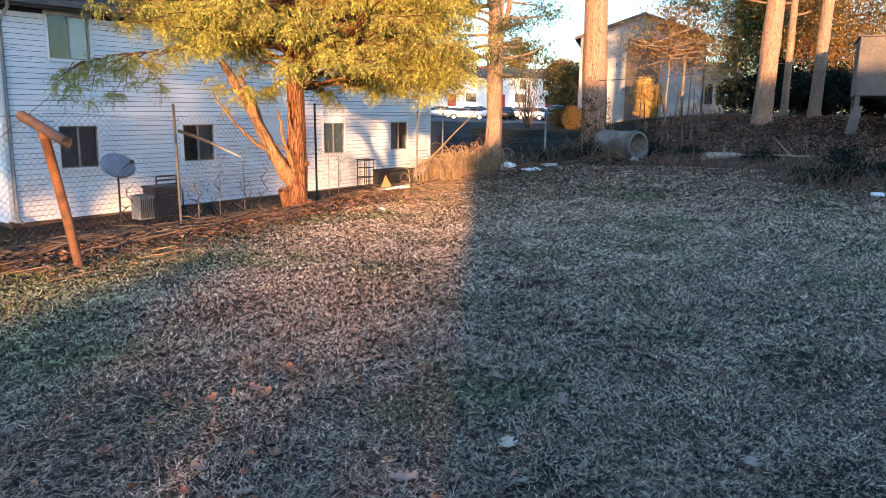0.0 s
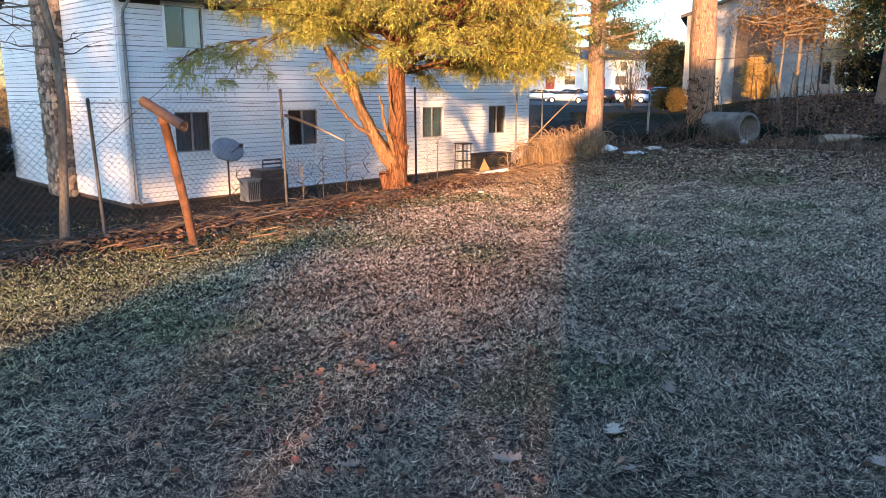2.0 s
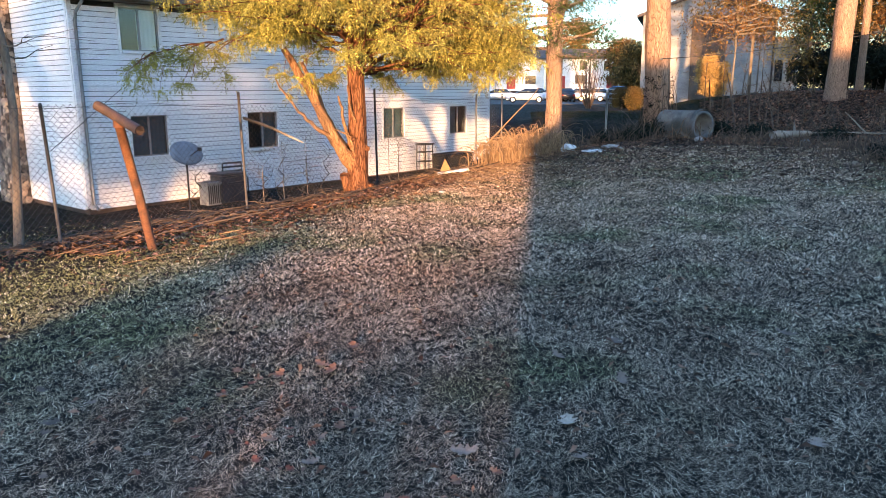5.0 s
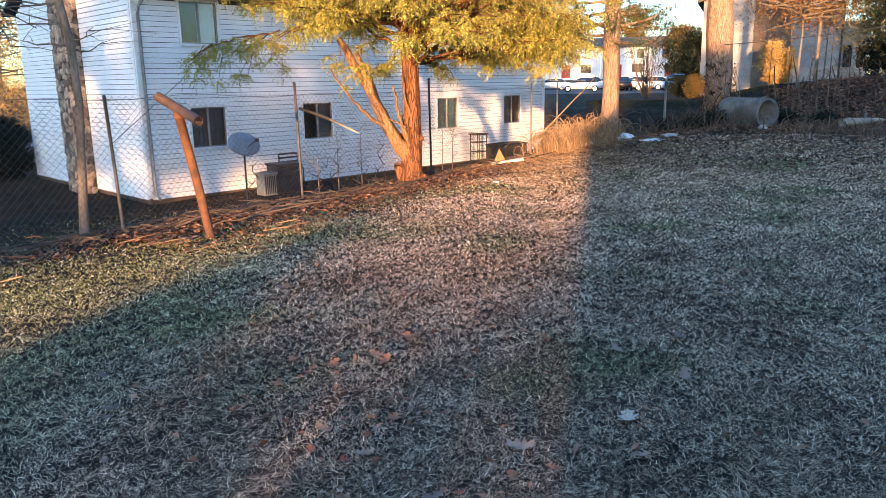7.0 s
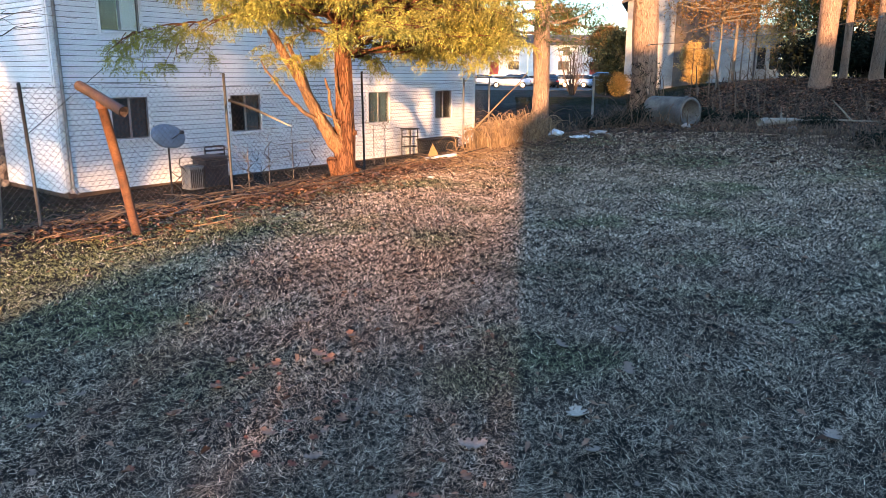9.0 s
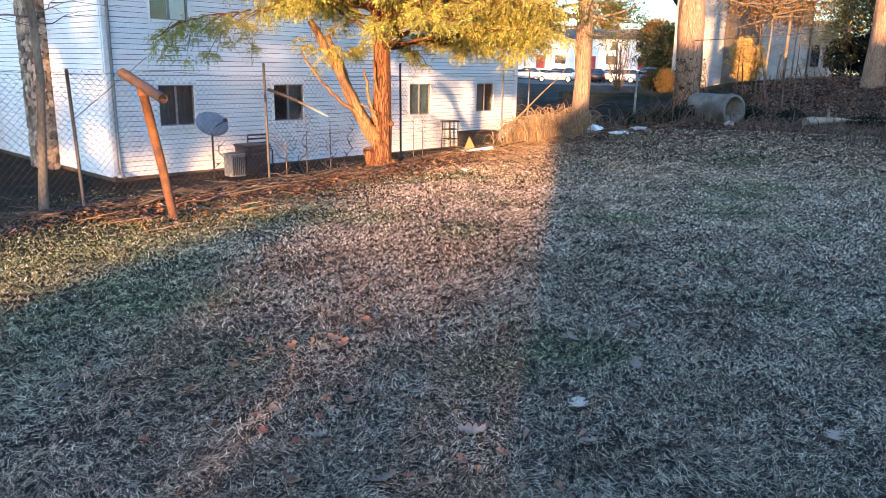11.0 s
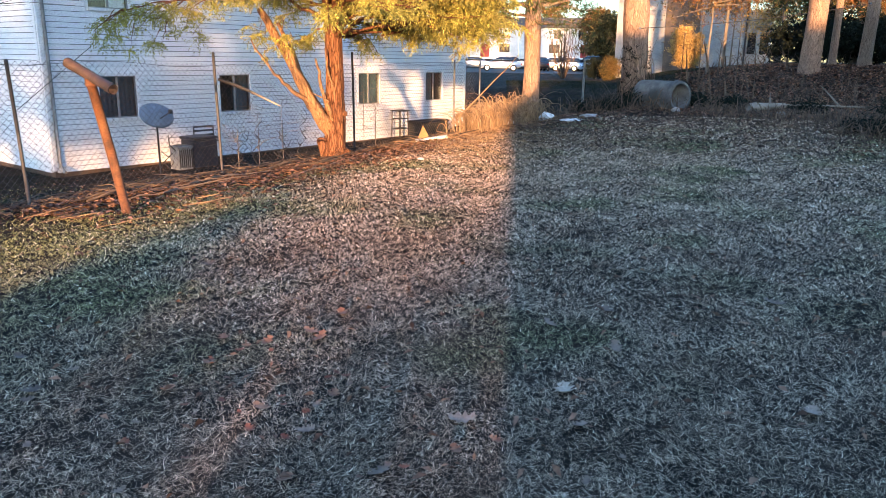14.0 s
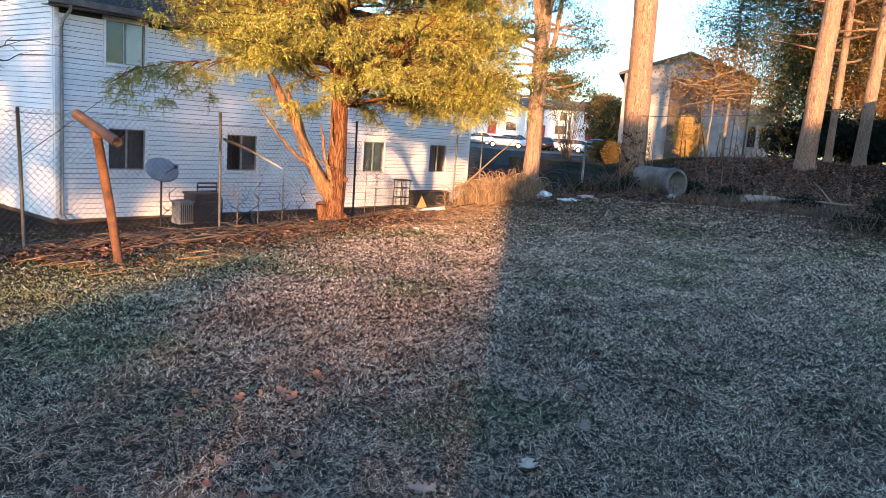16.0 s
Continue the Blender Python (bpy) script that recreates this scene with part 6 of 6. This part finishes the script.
def oak_leaf_mesh(seed):
    """A lobed leaf, 1 long, curled."""
    r = random.Random(seed)
    out = []
    for k in range(17):
        u = k / 16
        w = (0.10 + 0.26 * math.sin(math.pi * min(1, u * 1.05)) ** 0.8) * (1.0 if k % 4 in (1, 2) else 0.5) * (0.2 if k in (0, 16) else 1)
        out.append((u - 0.5, w))
    v, f = [], []
    for u, w in out:
        curl = 0.16 * (u * 2) ** 2 + r.uniform(-0.015, 0.015)
        v += [(u, -w, curl + 0.25 * w), (u, 0, curl), (u, w, curl + 0.3 * w)]
    for k in range(16):
        f += [(3 * k, 3 * k + 3, 3 * k + 4, 3 * k + 1), (3 * k + 1, 3 * k + 4, 3 * k + 5, 3 * k + 2)]
    return raw("fallen_leaf", v, f, True)


LM = [oak_leaf_mesh(k) for k in range(4)]
leaves = [((2.55, 3.33), 0.13, "oakleaf", 20), ((2.585, 3.45), 0.12, "oakleaf", 100), ((2.95, 3.55), 0.12, "oakleaf", 60), ((3.71, 4.21), 0.12, "oakleaf", 130), ((2.876, 1.828), 0.16, "paleleaf", 35),
          ((2.93, 3.99), 0.10, "fadedoak", 10), ((2.30, 3.52), 0.10, "oakleaf", 200), ((2.18, 3.77), 0.11, "oakleaf", 250), ((1.57, 2.72), 0.07, "redoak", 75), ((2.28, 2.04), 0.14, "fadedoak", 310),
          ((1.72, 2.51), 0.09, "fadedoak", 140), ((1.11, 3.88), 0.11, "fadedoak", 5), ((3.57, 1.88), 0.13, "fadedoak", 215), ((2.58, 1.59), 0.10, "fadedoak", 160), ((3.43, 0.77), 0.13, "fadedoak", 190),
          ((2.06, 2.69), 0.09, "oakleaf", 33), ((1.74, 2.85), 0.10, "oakleaf", 280), ((1.90, 3.52), 0.10, "oakleaf", 91), ((1.57, 3.40), 0.10, "oakleaf", 12), ((3.67, 2.39), 0.12, "fadedoak", 66),
          ((5.09, 1.40), 0.15, "fadedoak", 101), ((3.09, 5.27), 0.12, "fadedoak", 350), ((4.15, 2.22), 0.14, "fadedoak", 44), ((1.69, 2.02), 0.12, "fadedoak", 170)]
for k in range(34):
    p = scatter(1, 2.4, 8.5, 6, 76)[0]
    leaves.append(((float(p[0]), float(p[1])), 0.05 + 0.05 * ((k * 7) % 5) / 5, "fadedoak" if k % 3 else "oakleaf", k * 47))
for k in range(30):
    u = rs.normal(0, 0.42, 2)
    leaves.append(((1.75 + float(u[0]), 3.0 + float(u[1]) * 1.2), 0.035 + 0.03 * ((k * 3) % 4) / 4, "redoak" if k % 3 else "fadedoak", k * 61))
LEAF_LABEL = {"redoak": "small curled reddish oak leaf in the grass", "oakleaf": "curled orange-brown oak leaf on the grass", "paleleaf": "bleached pale oak leaf on the grass", "fadedoak": "faded grey-brown oak leaf in the grass"}
for k, ((x, y), L, mat, rz) in enumerate(leaves):
    ob = part("fallen_leaf", LM[k % 4].copy(), mat)
    ob.matrix_world = pose(x, y, terrain(x, y) + 0.015, (k * 13) % 25 - 12, (k * 29) % 25 - 12, rz) @ Matrix.Diagonal((L, L, L, 1))
    tagged(ob, LEAF_LABEL[mat], "leaf", "fallen leaves")

# ---- chimney stones ----
def stone_mesh(seed):
    """An irregular flat slab, about 1 across, thick along x."""
    r = random.Random(seed)
    n = r.choice((5, 6, 6, 7))
    back, front = [], []
    for k in range(n):
        th = 6.283 * (k + r.uniform(-0.28, 0.28)) / n
        q = r.uniform(0.47, 0.6)
        y, z = q * math.cos(th), q * math.sin(th)
        back.append((0.5, y, z))
        front.append((-0.35 + r.uniform(-0.12, 0.12), y * 0.94, z * 0.94))
    v = back + front + [(-0.5, r.uniform(-0.1, 0.1), r.uniform(-0.1, 0.1))]
    f = [(k, (k + 1) % n, n + (k + 1) % n, n + k) for k in range(n)] + [(n + k, n + (k + 1) % n, 2 * n) for k in range(n)]
    me = raw("stone", v, f)
    me.materials.append(M["stone"])
    return me


SM = [stone_mesh(k) for k in range(12)]
r = random.Random(6)
z, row = -1.35, 0
while z < 4.9:
    h = r.uniform(0.13, 0.24)
    y = CY0 + 0.04 - (row % 2) * 0.06
    while y < CY1 - 0.04:
        w = min(r.uniform(0.12, 0.26), max(CY1 - y, 0.05))
        ob = part("stone", r.choice(SM), None, chim)
        ob.matrix_basis = Matrix.Translation((CX + 0.025, y + w / 2, z + h / 2 + r.uniform(-0.04, 0.04))) @ Matrix.Rotation(r.uniform(-0.5, 0.5), 4, "X") @ Matrix.Diagonal((0.06 + r.uniform(0, 0.02), w * 1.2, h * r.uniform(1.1, 1.35), 1))
        y += w
    x = CX + 0.06
    while x < HX0 - 0.06:
        w = min(r.uniform(0.12, 0.22), HX0 - 0.02 - x)
        ob = part("stone", r.choice(SM), None, chim)
        ob.matrix_basis = Matrix.Translation((x + w / 2, CY0 + 0.025, z + h / 2 + r.uniform(-0.03, 0.03))) @ Matrix.Rotation(radians(90), 4, "Z") @ Matrix.Rotation(r.uniform(-0.4, 0.4), 4, "X") @ Matrix.Diagonal((0.06, w * 1.18, h * 1.25, 1))
        x += w
    z += h
    row += 1
